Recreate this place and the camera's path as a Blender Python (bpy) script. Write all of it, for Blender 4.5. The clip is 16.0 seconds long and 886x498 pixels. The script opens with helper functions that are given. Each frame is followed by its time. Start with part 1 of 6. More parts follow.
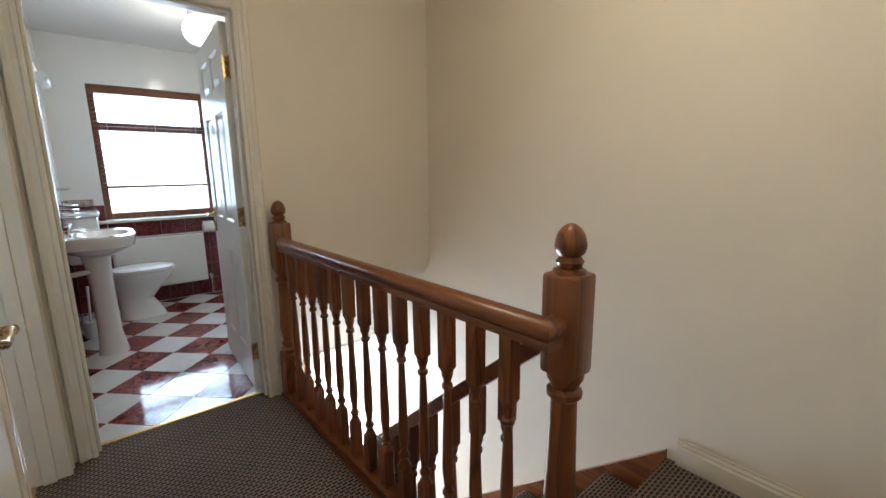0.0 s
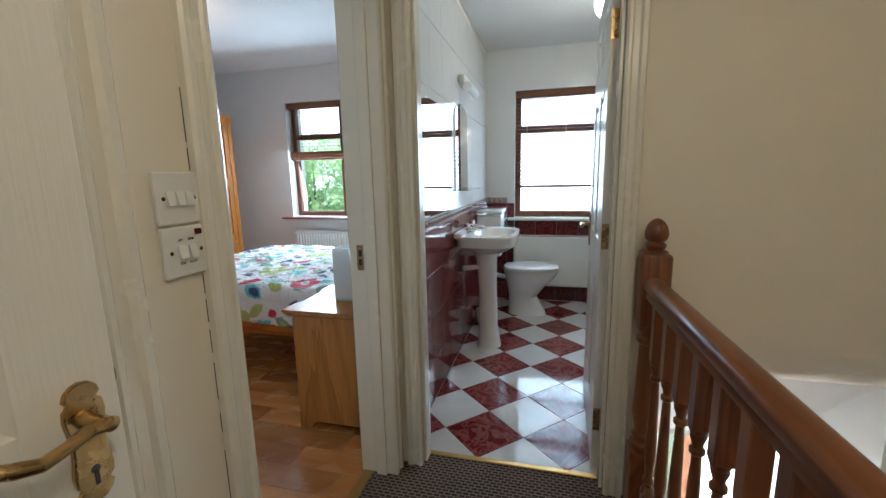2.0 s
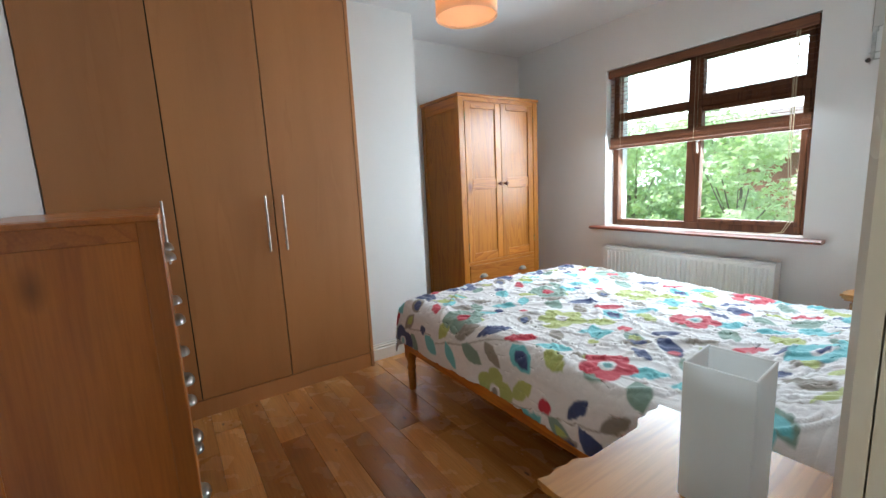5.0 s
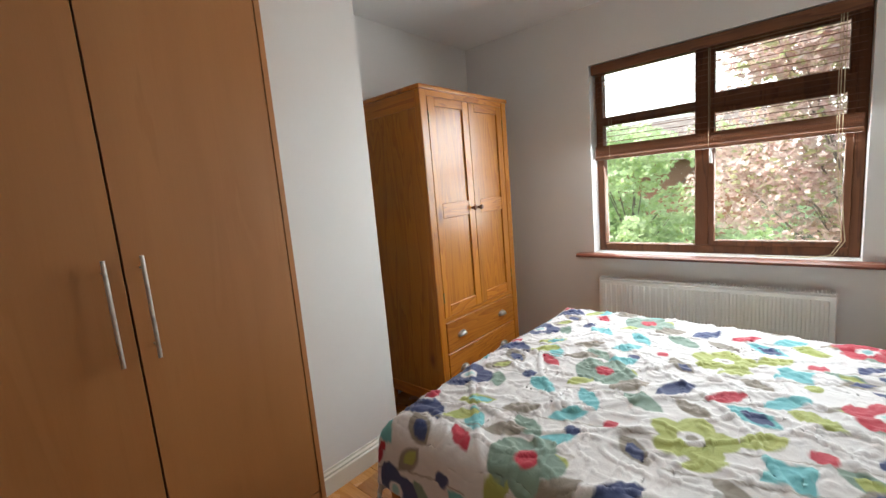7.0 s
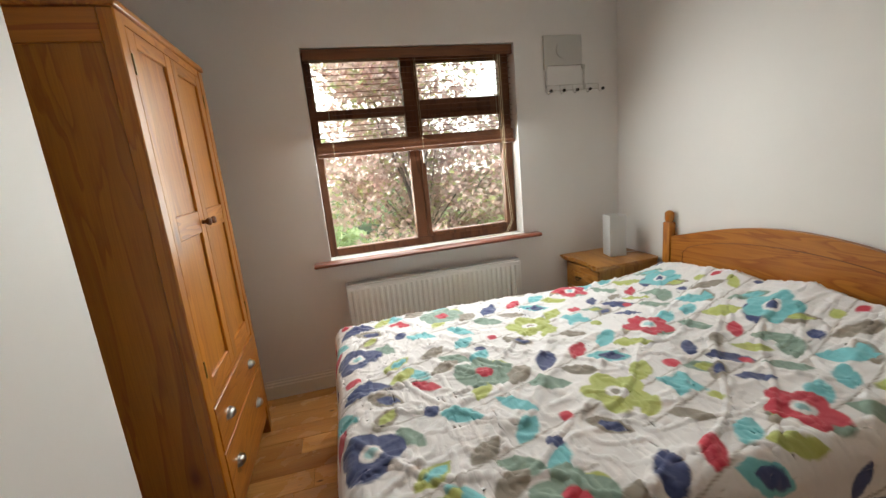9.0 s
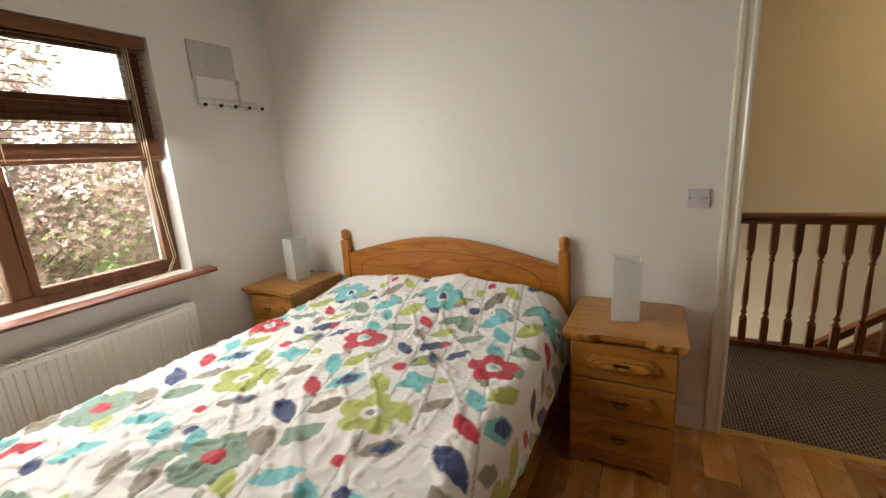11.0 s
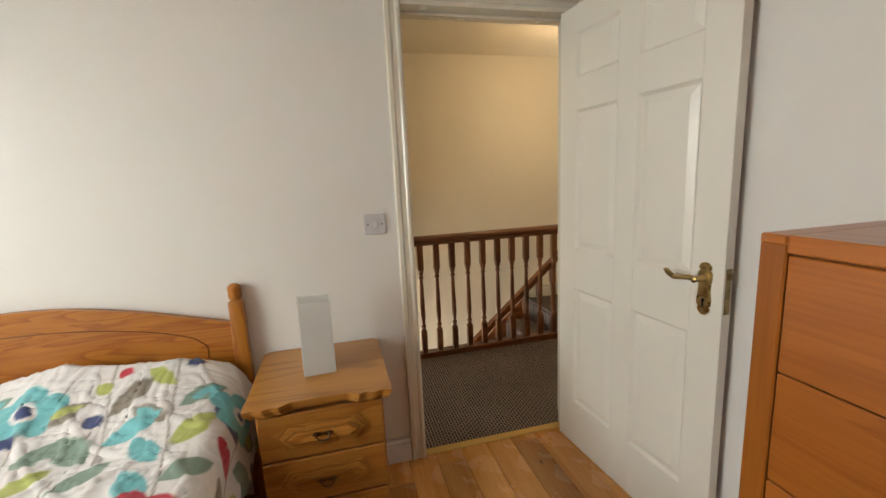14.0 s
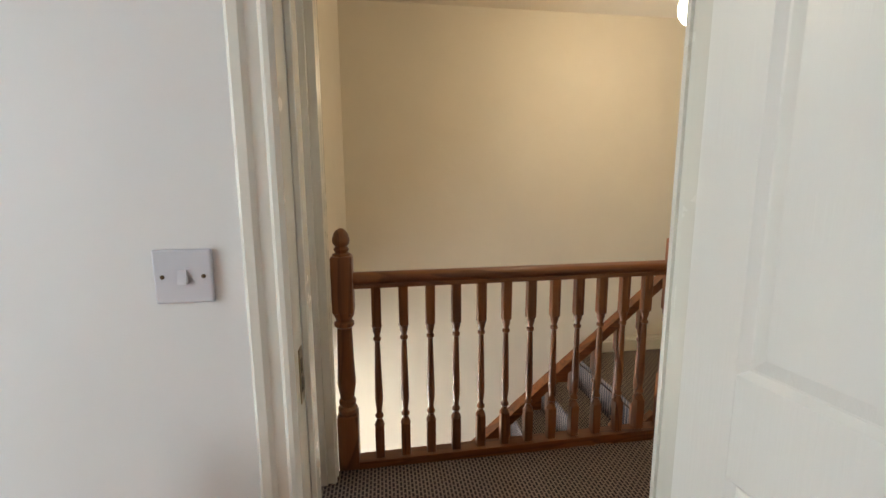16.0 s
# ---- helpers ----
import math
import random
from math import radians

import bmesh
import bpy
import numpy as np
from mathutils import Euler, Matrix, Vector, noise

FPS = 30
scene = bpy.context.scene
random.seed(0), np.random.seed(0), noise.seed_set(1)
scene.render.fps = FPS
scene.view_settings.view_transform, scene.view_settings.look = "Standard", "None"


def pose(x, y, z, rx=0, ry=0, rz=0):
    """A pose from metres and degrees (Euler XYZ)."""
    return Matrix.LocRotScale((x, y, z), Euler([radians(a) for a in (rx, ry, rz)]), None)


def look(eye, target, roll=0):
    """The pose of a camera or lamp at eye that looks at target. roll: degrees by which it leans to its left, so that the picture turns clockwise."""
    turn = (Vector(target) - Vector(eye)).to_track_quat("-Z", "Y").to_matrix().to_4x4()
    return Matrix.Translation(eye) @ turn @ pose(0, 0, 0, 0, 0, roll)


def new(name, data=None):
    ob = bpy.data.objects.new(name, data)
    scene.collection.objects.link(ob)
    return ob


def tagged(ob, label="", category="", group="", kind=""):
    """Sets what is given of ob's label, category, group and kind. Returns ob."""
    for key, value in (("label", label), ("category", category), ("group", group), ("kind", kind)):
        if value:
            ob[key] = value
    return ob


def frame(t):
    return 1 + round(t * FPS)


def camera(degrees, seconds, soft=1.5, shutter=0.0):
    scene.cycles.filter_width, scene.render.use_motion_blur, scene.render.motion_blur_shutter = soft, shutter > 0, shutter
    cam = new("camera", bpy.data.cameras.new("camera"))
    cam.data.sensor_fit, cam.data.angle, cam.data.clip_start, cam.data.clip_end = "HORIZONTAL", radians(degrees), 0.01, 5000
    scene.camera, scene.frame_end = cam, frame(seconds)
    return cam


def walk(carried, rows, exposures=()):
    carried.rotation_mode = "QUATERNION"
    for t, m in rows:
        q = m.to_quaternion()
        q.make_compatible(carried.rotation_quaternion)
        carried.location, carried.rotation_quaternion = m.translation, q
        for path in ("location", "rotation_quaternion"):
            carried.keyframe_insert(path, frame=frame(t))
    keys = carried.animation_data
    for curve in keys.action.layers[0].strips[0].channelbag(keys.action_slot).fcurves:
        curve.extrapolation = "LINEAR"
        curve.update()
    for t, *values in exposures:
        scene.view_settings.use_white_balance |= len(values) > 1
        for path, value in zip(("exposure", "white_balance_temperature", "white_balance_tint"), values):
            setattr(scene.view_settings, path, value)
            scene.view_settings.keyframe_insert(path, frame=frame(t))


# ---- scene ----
cam = camera(93.9, 16.0)
PATH = [
    (0, (0.207, -0.017, 1.231), (1.46, 1.498, 0.861), -0.7),
    (0.5, (0.355, 0.082, 1.238), (1.168, 1.874, 0.878), -0.4),
    (1, (0.444, 0.272, 1.228), (0.812, 2.205, 0.873), -0.8),
    (1.5, (0.515, 0.489, 1.252), (0.445, 2.456, 0.898), -1.1),
    (2, (0.573, 0.702, 1.244), (0.082, 2.609, 0.895), -1.2),
    (2.5, (0.577, 0.914, 1.239), (-0.298, 2.678, 0.891), -1.7),
    (3, (0.458, 1.173, 1.225), (-0.756, 2.725, 0.886), -2.0),
    (3.5, (0.326, 1.379, 1.22), (-1.149, 2.689, 0.892), -2.4),
    (4, (0.203, 1.534, 1.22), (-1.448, 2.617, 0.904), -2.7),
    (6.5, (-0.836, 1.997, 1.312), (-2.382, 3.24, 1.058), -4.7),
    (7, (-1.145, 2.031, 1.335), (-2.456, 3.515, 1.055), -4.9),
    (7.5, (-1.431, 2.085, 1.334), (-2.402, 3.806, 1.026), -5.3),
    (8, (-1.686, 2.154, 1.346), (-2.239, 4.046, 1.009), -5.3),
    (8.5, (-1.954, 2.182, 1.354), (-1.998, 4.145, 0.976), -5.6),
    (9, (-2.15, 2.223, 1.363), (-1.681, 4.123, 0.948), -5.5),
    (9.5, (-2.247, 2.317, 1.355), (-1.321, 4.037, 0.923), -5.2),
    (10, (-2.291, 2.387, 1.381), (-0.996, 3.844, 0.934), -4.6),
    (12.5, (-2.276, 2.56, 1.365), (-0.321, 2.709, 0.971), -2.7),
    (13, (-2.238, 2.576, 1.339), (-0.276, 2.458, 0.965), -2.4),
    (13.5, (-2.145, 2.54, 1.324), (-0.206, 2.207, 0.963), -2.6),
    (14, (-1.931, 2.466, 1.316), (-0.021, 1.989, 0.967), -2.7),
    (14.5, (-1.657, 2.392, 1.275), (0.241, 1.829, 0.994), -2.7),
    (15, (-1.367, 2.336, 1.273), (0.528, 1.763, 0.994), -2.3),
    (15.5, (-1.1, 2.188, 1.26), (0.814, 1.686, 0.972), -1.5),
    (16, (-0.859, 2.007, 1.265), (1.098, 1.723, 0.964), -0.3),
]
walk(cam, [(t, look(eye, target, roll)) for t, eye, target, roll in PATH],
     [(0, 1.52, 5100, 6), (1, 1.47, 4950, 4), (2.5, 1.2, 5100, 3), (4, 1.38, 5300, 3), (7, 0.95, 6300, 9), (8, 0.84, 6600, 9), (9, 0.74, 6800, 9), (10, 0.78, 6900, 9), (12.5, 1.0, 7700, 11), (13.5, 1.15, 7700, 11), (14.3, 1.42, 6400, 7), (15, 1.6, 6150, 7), (16, 1.6, 5850, 7)])

# ---- world and lights ----
world = bpy.data.worlds.new("world")
scene.world = world
world.use_nodes = True
wn, wl = world.node_tree.nodes, world.node_tree.links
sky = wn.new("ShaderNodeTexSky")
sky.sky_type, sky.sun_disc = "NISHITA", False
sky.sun_elevation, sky.sun_rotation = radians(51.7), radians(251.6)
sky.dust_density, sky.air_density = 3.0, 1.0
wn["Background"].inputs[1].default_value = 0.15
wl.new(sky.outputs[0], wn["Background"].inputs[0])

sun = new("sun", bpy.data.lights.new("sun", "SUN"))
sun.data.energy, sun.data.angle, sun.data.color = 5.0, radians(12), (1, 0.96, 0.9)
sun.matrix_world = look((-9, -3, 12), (0, 0, 0))


def lamp(name, kind, energy, colour, m, size=0.1, size_y=None):
    data = bpy.data.lights.new(name, kind)
    data.energy, data.color = energy, colour
    if kind == "AREA":
        data.shape, data.size, data.size_y = "RECTANGLE", size, size_y or size
    else:
        data.shadow_soft_size = size
    ob = new(name, data)
    ob.matrix_world = m
    return ob


WARM = (1.0, 0.76, 0.48)
DAY = (0.94, 0.975, 0.98)
lamp("landing_bulb", "POINT", 5.4, (1.0, 0.70, 0.40), pose(0.95, 0.58, 2.02), 0.07)
lamp("bathroom_bulb", "POINT", 3.2, (1.0, 0.74, 0.45), pose(0.90, 3.5, 2.2), 0.06)
lamp("bedroom_bulb", "POINT", 0.7, (1.0, 0.74, 0.48), pose(-1.91, 3.19, 2.2), 0.05)
lamp("bedroom_window_light", "AREA", 25, DAY, look((-1.575, 4.902, 1.44), (-1.575, 3.9, 0.80)), 1.26, 1.12)
lamp("bathroom_window_light", "AREA", 6.5, (0.86, 0.94, 1.0), look((0.70, 5.05, 1.42), (0.70, 4.0, 1.2)), 0.85, 1.1)
# area lamp added as daylight from an assumed front door below
lamp("assumed_hall_door_light", "AREA", 76, (1.0, 0.97, 0.92), look((1.45, 4.48, -1.65), (1.45, 3.0, -1.65)), 0.85, 1.9)

# ---- materials ----
def links_of(name, rough=0.5, metal=0.0):
    m = bpy.data.materials.new(name)
    m.use_nodes = True
    n, l = m.node_tree.nodes, m.node_tree.links
    b = n["Principled BSDF"]
    b.inputs["Roughness"].default_value, b.inputs["Metallic"].default_value = rough, metal
    return m, n, l, b


def rgb(c):
    return (c[0], c[1], c[2], 1)


def coords(n, l, scale=(1, 1, 1), kind="Object", rnd=False, rot=(0, 0, 0)):
    tc, mp = n.new("ShaderNodeTexCoord"), n.new("ShaderNodeMapping")
    mp.inputs["Scale"].default_value = scale
    mp.inputs["Rotation"].default_value = rot
    l.new(tc.outputs[kind], mp.inputs[0])
    if rnd:
        oi, mul = n.new("ShaderNodeObjectInfo"), n.new("ShaderNodeMath")
        mul.operation, mul.inputs[1].default_value = "MULTIPLY", 37.0
        l.new(oi.outputs["Random"], mul.inputs[0])
        cx = n.new("ShaderNodeCombineXYZ")
        for i in range(3):
            l.new(mul.outputs[0], cx.inputs[i])
        l.new(cx.outputs[0], mp.inputs["Location"])
    return mp.outputs[0]


def noise_of(n, l, vec, scale, detail=4.0, rough=0.55, distort=0.0):
    t = n.new("ShaderNodeTexNoise")
    t.inputs["Scale"].default_value, t.inputs["Detail"].default_value = scale, detail
    t.inputs["Roughness"].default_value, t.inputs["Distortion"].default_value = rough, distort
    l.new(vec, t.inputs["Vector"])
    return t.outputs["Fac"]


def ramp_of(n, l, fac, stops):
    r = n.new("ShaderNodeValToRGB")
    e = r.color_ramp.elements
    while len(e) < len(stops):
        e.new(0.5)
    for el, (p, c) in zip(e, stops):
        el.position, el.color = p, rgb(c)
    l.new(fac, r.inputs[0])
    return r.outputs[0]


def mix_of(n, l, a, b, fac, how="MIX"):
    m = n.new("ShaderNodeMix")
    m.data_type, m.blend_type = "RGBA", how
    for sock, v in ((m.inputs[6], a), (m.inputs[7], b), (m.inputs[0], fac)):
        if isinstance(v, (int, float)):
            sock.default_value = v
        elif isinstance(v, tuple):
            sock.default_value = rgb(v)
        else:
            l.new(v, sock)
    return m.outputs[2]


def bump_of(n, l, b, height, strength=0.2, dist=0.01):
    k = n.new("ShaderNodeBump")
    k.inputs["Strength"].default_value, k.inputs["Distance"].default_value = strength, dist
    l.new(height, k.inputs["Height"])
    l.new(k.outputs[0], b.inputs["Normal"])


def paint(name, c, rough=0.6, grain=90.0, bump=0.06, stain=0.05, stain_scale=1.6, clear=0.0):
    """Painted plaster, wood or metal: broad uneven tone, fine roller or brush grain."""
    m, n, l, b = links_of(name, rough)
    v = coords(n, l)
    big, fine = noise_of(n, l, v, stain_scale, 5, 0.6), noise_of(n, l, v, grain, 3)
    dark = tuple(k * (1 - stain * 2.2) for k in c)
    col = ramp_of(n, l, big, ((0.3, dark), (0.62, c)))
    l.new(col, b.inputs["Base Color"])
    rr = n.new("ShaderNodeMapRange")
    rr.inputs[3].default_value, rr.inputs[4].default_value = max(rough - 0.08, 0.02), min(rough + 0.1, 1)
    l.new(noise_of(n, l, v, 7, 4), rr.inputs[0])
    l.new(rr.outputs[0], b.inputs["Roughness"])
    bump_of(n, l, b, fine, bump, 0.004)
    b.inputs["Coat Weight"].default_value = clear
    return m


def timber(name, light, dark, axis=0, rough=0.38, knots=True, fine=1.0, rnd=False, coat=0.25, knot_colour=None, ring=7.0, grain=0.5):
    """Varnished wood with its grain along one axis of the object."""
    m, n, l, b = links_of(name, rough)
    s = [5.0, 5.0, 5.0]
    s[axis] = 0.55
    v = coords(n, l, tuple(s), rnd=rnd)
    warp = noise_of(n, l, v, 1.3 * fine, 3, 0.5, 0.6)
    w = n.new("ShaderNodeMath")
    w.operation, w.inputs[1].default_value = "MULTIPLY", ring
    l.new(warp, w.inputs[0])
    fr = n.new("ShaderNodeMath")
    fr.operation = "FRACT"
    l.new(w.outputs[0], fr.inputs[0])
    s2 = [150.0 * fine] * 3
    s2[axis] = 5.0
    pores = noise_of(n, l, coords(n, l, tuple(s2), rnd=rnd), 1.0, 3)
    mid = tuple(0.62 * p + 0.38 * q for p, q in zip(light, dark))
    col = ramp_of(n, l, fr.outputs[0], ((0.0, light), (0.62, mid), (0.9, dark), (1.0, light)))
    if rnd:
        oi = n.new("ShaderNodeObjectInfo")
        col = mix_of(n, l, col, ramp_of(n, l, oi.outputs["Random"], ((0.0, (0.80, 0.77, 0.74)), (1.0, (1.10, 1.10, 1.10)))), 1.0, "MULTIPLY")
    tone = ramp_of(n, l, noise_of(n, l, v, 0.35, 3), ((0.3, (0.82, 0.80, 0.78)), (0.7, (1.05, 1.05, 1.05))))
    col = mix_of(n, l, col, tone, 1.0, "MULTIPLY")
    col = mix_of(n, l, col, ramp_of(n, l, pores, ((0.35, (0.72, 0.70, 0.68)), (0.6, (1, 1, 1)))), grain, "MULTIPLY")
    if knots:
        s3 = [5.2, 5.2, 5.2]
        s3[axis] = 2.4
        vo = n.new("ShaderNodeTexVoronoi")
        vo.inputs["Scale"].default_value = 0.9
        l.new(coords(n, l, tuple(s3), rnd=rnd), vo.inputs["Vector"])
        kd = knot_colour or tuple(q * 0.35 for q in dark)
        k = ramp_of(n, l, vo.outputs["Distance"], ((0.03, (1, 1, 1)), (0.10, (0.35, 0.35, 0.35)), (0.15, (0, 0, 0))))
        col = mix_of(n, l, col, kd, k)
    l.new(col, b.inputs["Base Color"])
    bump_of(n, l, b, pores, 0.08, 0.002)
    b.inputs["Coat Weight"].default_value, b.inputs["Coat Roughness"].default_value = coat, 0.18
    return m


def oak_floor(name):
    """Varnished rustic oak: boards of very different tone, cathedral grain, dark knots and fine splits."""
    m, n, l, b = links_of(name, 0.22)
    v = coords(n, l, (0.55, 7.0, 7.0), rnd=True)
    fig = noise_of(n, l, v, 1.2, 4, 0.55, 0.8)
    col = ramp_of(n, l, fig, ((0.25, (0.40, 0.165, 0.042)), (0.5, (0.56, 0.27, 0.082)), (0.75, (0.66, 0.35, 0.12))))
    pores = noise_of(n, l, coords(n, l, (6.0, 170.0, 170.0), rnd=True), 1.0, 3)
    col = mix_of(n, l, col, ramp_of(n, l, pores, ((0.35, (0.66, 0.60, 0.55)), (0.58, (1, 1, 1)))), 0.5, "MULTIPLY")
    oi = n.new("ShaderNodeObjectInfo")
    col = mix_of(n, l, col, ramp_of(n, l, oi.outputs["Random"], ((0.0, (0.62, 0.54, 0.48)), (0.35, (0.86, 0.82, 0.78)), (0.7, (1.05, 1.05, 1.02)), (1.0, (1.25, 1.26, 1.24)))), 1.0, "MULTIPLY")
    for scale, lo, hi in ((0.8, 0.035, 0.11), (2.3, 0.05, 0.13)):
        vo = n.new("ShaderNodeTexVoronoi")
        vo.inputs["Scale"].default_value = scale
        l.new(coords(n, l, (2.6, 6.0, 6.0), rnd=True), vo.inputs["Vector"])
        halo = ramp_of(n, l, vo.outputs["Distance"], ((lo, (1, 1, 1)), (hi, (0, 0, 0))))
        keep = ramp_of(n, l, vo.outputs["Color"], ((0.50, (0, 0, 0)), (0.56, (0.9, 0.9, 0.9))))
        col = mix_of(n, l, col, (0.055, 0.022, 0.009), mix_of(n, l, halo, keep, 1.0, "MULTIPLY"))
    l.new(col, b.inputs["Base Color"])
    rr = n.new("ShaderNodeMapRange")
    rr.inputs[3].default_value, rr.inputs[4].default_value = 0.16, 0.36
    l.new(noise_of(n, l, coords(n, l), 5, 4), rr.inputs[0])
    l.new(rr.outputs[0], b.inputs["Roughness"])
    bump_of(n, l, b, mix_of(n, l, pores, fig, 0.5), 0.10, 0.002)
    b.inputs["Coat Weight"].default_value, b.inputs["Coat Roughness"].default_value = 0.35, 0.12
    return m


def metal(name, c, rough=0.25, wear=0.12):
    m, n, l, b = links_of(name, rough, 1.0)
    v = coords(n, l)
    t = noise_of(n, l, v, 28, 5)
    l.new(ramp_of(n, l, t, ((0.3, tuple(k * (1 - wear * 3) for k in c)), (0.6, c))), b.inputs["Base Color"])
    r = n.new("ShaderNodeMapRange")
    r.inputs[3].default_value, r.inputs[4].default_value = rough * 0.7, rough + 0.15
    l.new(t, r.inputs[0])
    l.new(r.outputs[0], b.inputs["Roughness"])
    return m


def glazed(name, c, vein, rough=0.08, scale=9.0, amount=0.5, rnd=True):
    """Glazed tile with marbled veins."""
    m, n, l, b = links_of(name, rough)
    v = coords(n, l, rnd=rnd)
    t = noise_of(n, l, v, scale, 6, 0.65, 1.6)
    k = ramp_of(n, l, t, ((0.42, (0, 0, 0)), (0.5, (amount, amount, amount)), (0.56, (0, 0, 0))))
    base = ramp_of(n, l, noise_of(n, l, v, 3.5, 4), ((0.3, tuple(q * (1 - 0.44 * amount) for q in c)), (0.7, c)))
    l.new(mix_of(n, l, base, vein, k), b.inputs["Base Color"])
    bump_of(n, l, b, noise_of(n, l, v, 5, 2), 0.03, 0.003)
    return m


def glow(name, c, strength, base=(0.9, 0.88, 0.8)):
    m, n, l, b = links_of(name, 0.3)
    b.inputs["Base Color"].default_value = rgb(base)
    b.inputs["Emission Color"].default_value, b.inputs["Emission Strength"].default_value = rgb(c), strength
    return m


def pane_glass(name, rough=0.0, tint=(0.96, 0.98, 0.97)):
    m, n, l, b = links_of(name, rough)
    b.inputs["Base Color"].default_value, b.inputs["Transmission Weight"].default_value = rgb(tint), 1.0
    b.inputs["IOR"].default_value = 1.45
    if rough == 0.0:
        # a thin clear sheet: straight through, with a faint gloss
        tr, gl, fr, mx = n.new("ShaderNodeBsdfTransparent"), n.new("ShaderNodeBsdfGlossy"), n.new("ShaderNodeFresnel"), n.new("ShaderNodeMixShader")
        tr.inputs[0].default_value = rgb(tint)
        gl.inputs["Roughness"].default_value = 0.01
        fr.inputs[0].default_value = 1.3
        l.new(fr.outputs[0], mx.inputs[0])
        l.new(tr.outputs[0], mx.inputs[1])
        l.new(gl.outputs[0], mx.inputs[2])
        l.new(mx.outputs[0], n["Material Output"].inputs[0])
    return m


WALL_CREAM = paint("landing_wall_paint", (0.74, 0.69, 0.585), 0.6, 120, 0.05, 0.025)
WALL_WHITE = paint("bedroom_wall_paint", (0.74, 0.725, 0.70), 0.5, 120, 0.05, 0.02)
CEILING = paint("ceiling_paint", (0.82, 0.82, 0.81), 0.8, 160, 0.08, 0.02)
GLOSS = paint("cream_gloss_paint", (0.72, 0.69, 0.60), 0.24, 45, 0.05, 0.015, 3.0, 0.3)
def embossed_paint(name, c, rough):
    """Painted moulded door skin with its pressed upright grain."""
    m, n, l, b = links_of(name, rough)
    v = coords(n, l)
    l.new(ramp_of(n, l, noise_of(n, l, v, 2.5, 5), ((0.3, tuple(k * 0.975 for k in c)), (0.62, c))), b.inputs["Base Color"])
    wavy = noise_of(n, l, coords(n, l, (60.0, 60.0, 2.2)), 2.6, 3, 0.55, 0.5)
    bump_of(n, l, b, wavy, 0.22, 0.003)
    b.inputs["Coat Weight"].default_value = 0.15
    return m


DOOR_WHITE = embossed_paint("white_door_paint", (0.78, 0.76, 0.70), 0.3)
BAND = timber("balustrade_timber", (0.27, 0.098, 0.030), (0.14, 0.044, 0.014), 2, 0.34, True, 1.0, True, 0.25)
BAND_Y = timber("handrail_timber", (0.25, 0.088, 0.026), (0.13, 0.040, 0.013), 1, 0.30, False, 1.0, False, 0.3)
PINE_Z = timber("pine_upright", (0.51, 0.200, 0.019), (0.38, 0.122, 0.010), 2, 0.34, True, 1.5, True, 0.2, (0.18, 0.05, 0.008))
PINE_X = timber("pine_along_x", (0.60, 0.215, 0.022), (0.42, 0.115, 0.009), 0, 0.36, True, 0.8, True, 0.2)
PINE_Y = timber("pine_along_y", (0.60, 0.235, 0.030), (0.40, 0.120, 0.012), 1, 0.36, True, 1.5, True, 0.2, (0.16, 0.045, 0.008), 9.0)
GROOVE_SHADE = paint("groove_shade_brown", (0.22, 0.07, 0.016), 0.5, 80, 0.05, 0.1)
OAKP_Z = timber("pale_pine_upright", (0.50, 0.235, 0.050), (0.35, 0.140, 0.025), 2, 0.42, True, 0.8, True, 0.2)
OAKP_Y = timber("pale_pine_along_y", (0.50, 0.235, 0.050), (0.35, 0.140, 0.025), 1, 0.36, True, 0.8, True, 0.25)
CHEST_X = timber("chest_pine_along_x", (0.45, 0.145, 0.024), (0.36, 0.105, 0.016), 0, 0.34, True, 1.3, True, 0.3, None, 5.0)
CHEST_Z = timber("chest_pine_upright", (0.46, 0.155, 0.024), (0.36, 0.105, 0.014), 2, 0.36, True, 0.7, True, 0.2, None, 3.0)
BEECH = timber("beech_laminate", (0.47, 0.215, 0.075), (0.44, 0.195, 0.066), 2, 0.40, False, 1.6, True, 0.05, None, 3.0, 0.08)
PLANK = oak_floor("oak_plank")
MAHOGANY = timber("mahogany_frame", (0.20, 0.075, 0.028), (0.11, 0.036, 0.014), 2, 0.62, False, 1.0, False, 0.0)
MAHOG_X = timber("mahogany_rail", (0.22, 0.085, 0.033), (0.12, 0.04, 0.016), 0, 0.6, False, 1.0, False, 0.0)
SLAT = timber("blind_slat_wood", (0.24, 0.09, 0.036), (0.15, 0.05, 0.02), 0, 0.55, False, 1.0, True, 0.0)
SILL_RED = timber("stained_sill", (0.27, 0.085, 0.05), (0.17, 0.05, 0.03), 0, 0.3, False, 1.0, False, 0.4)
BRASS = metal("aged_brass", (0.52, 0.37, 0.16), 0.24)
BRASS_STRIP = metal("brass_strip", (0.60, 0.42, 0.16), 0.32, 0.02)
BRASS_DARK = metal("dark_bronze", (0.14, 0.10, 0.06), 0.35, 0.1)
BRASS_DULL = metal("dull_brass", (0.34, 0.25, 0.12), 0.4, 0.2)
STEEL = metal("brushed_steel", (0.62, 0.60, 0.56), 0.3)
CHROME = metal("chrome", (0.75, 0.75, 0.75), 0.08, 0.03)
DARK = paint("dark_bead", (0.015, 0.013, 0.012), 0.25, 50, 0.02, 0.05)
# near-black: gap shade put into the colour of carcasses and floor base; cracks too
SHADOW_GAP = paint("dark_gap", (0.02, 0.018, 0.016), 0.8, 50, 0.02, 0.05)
CERAMIC = paint("white_ceramic", (0.80, 0.80, 0.79), 0.08, 20, 0.01, 0.01, 2.0, 0.6)
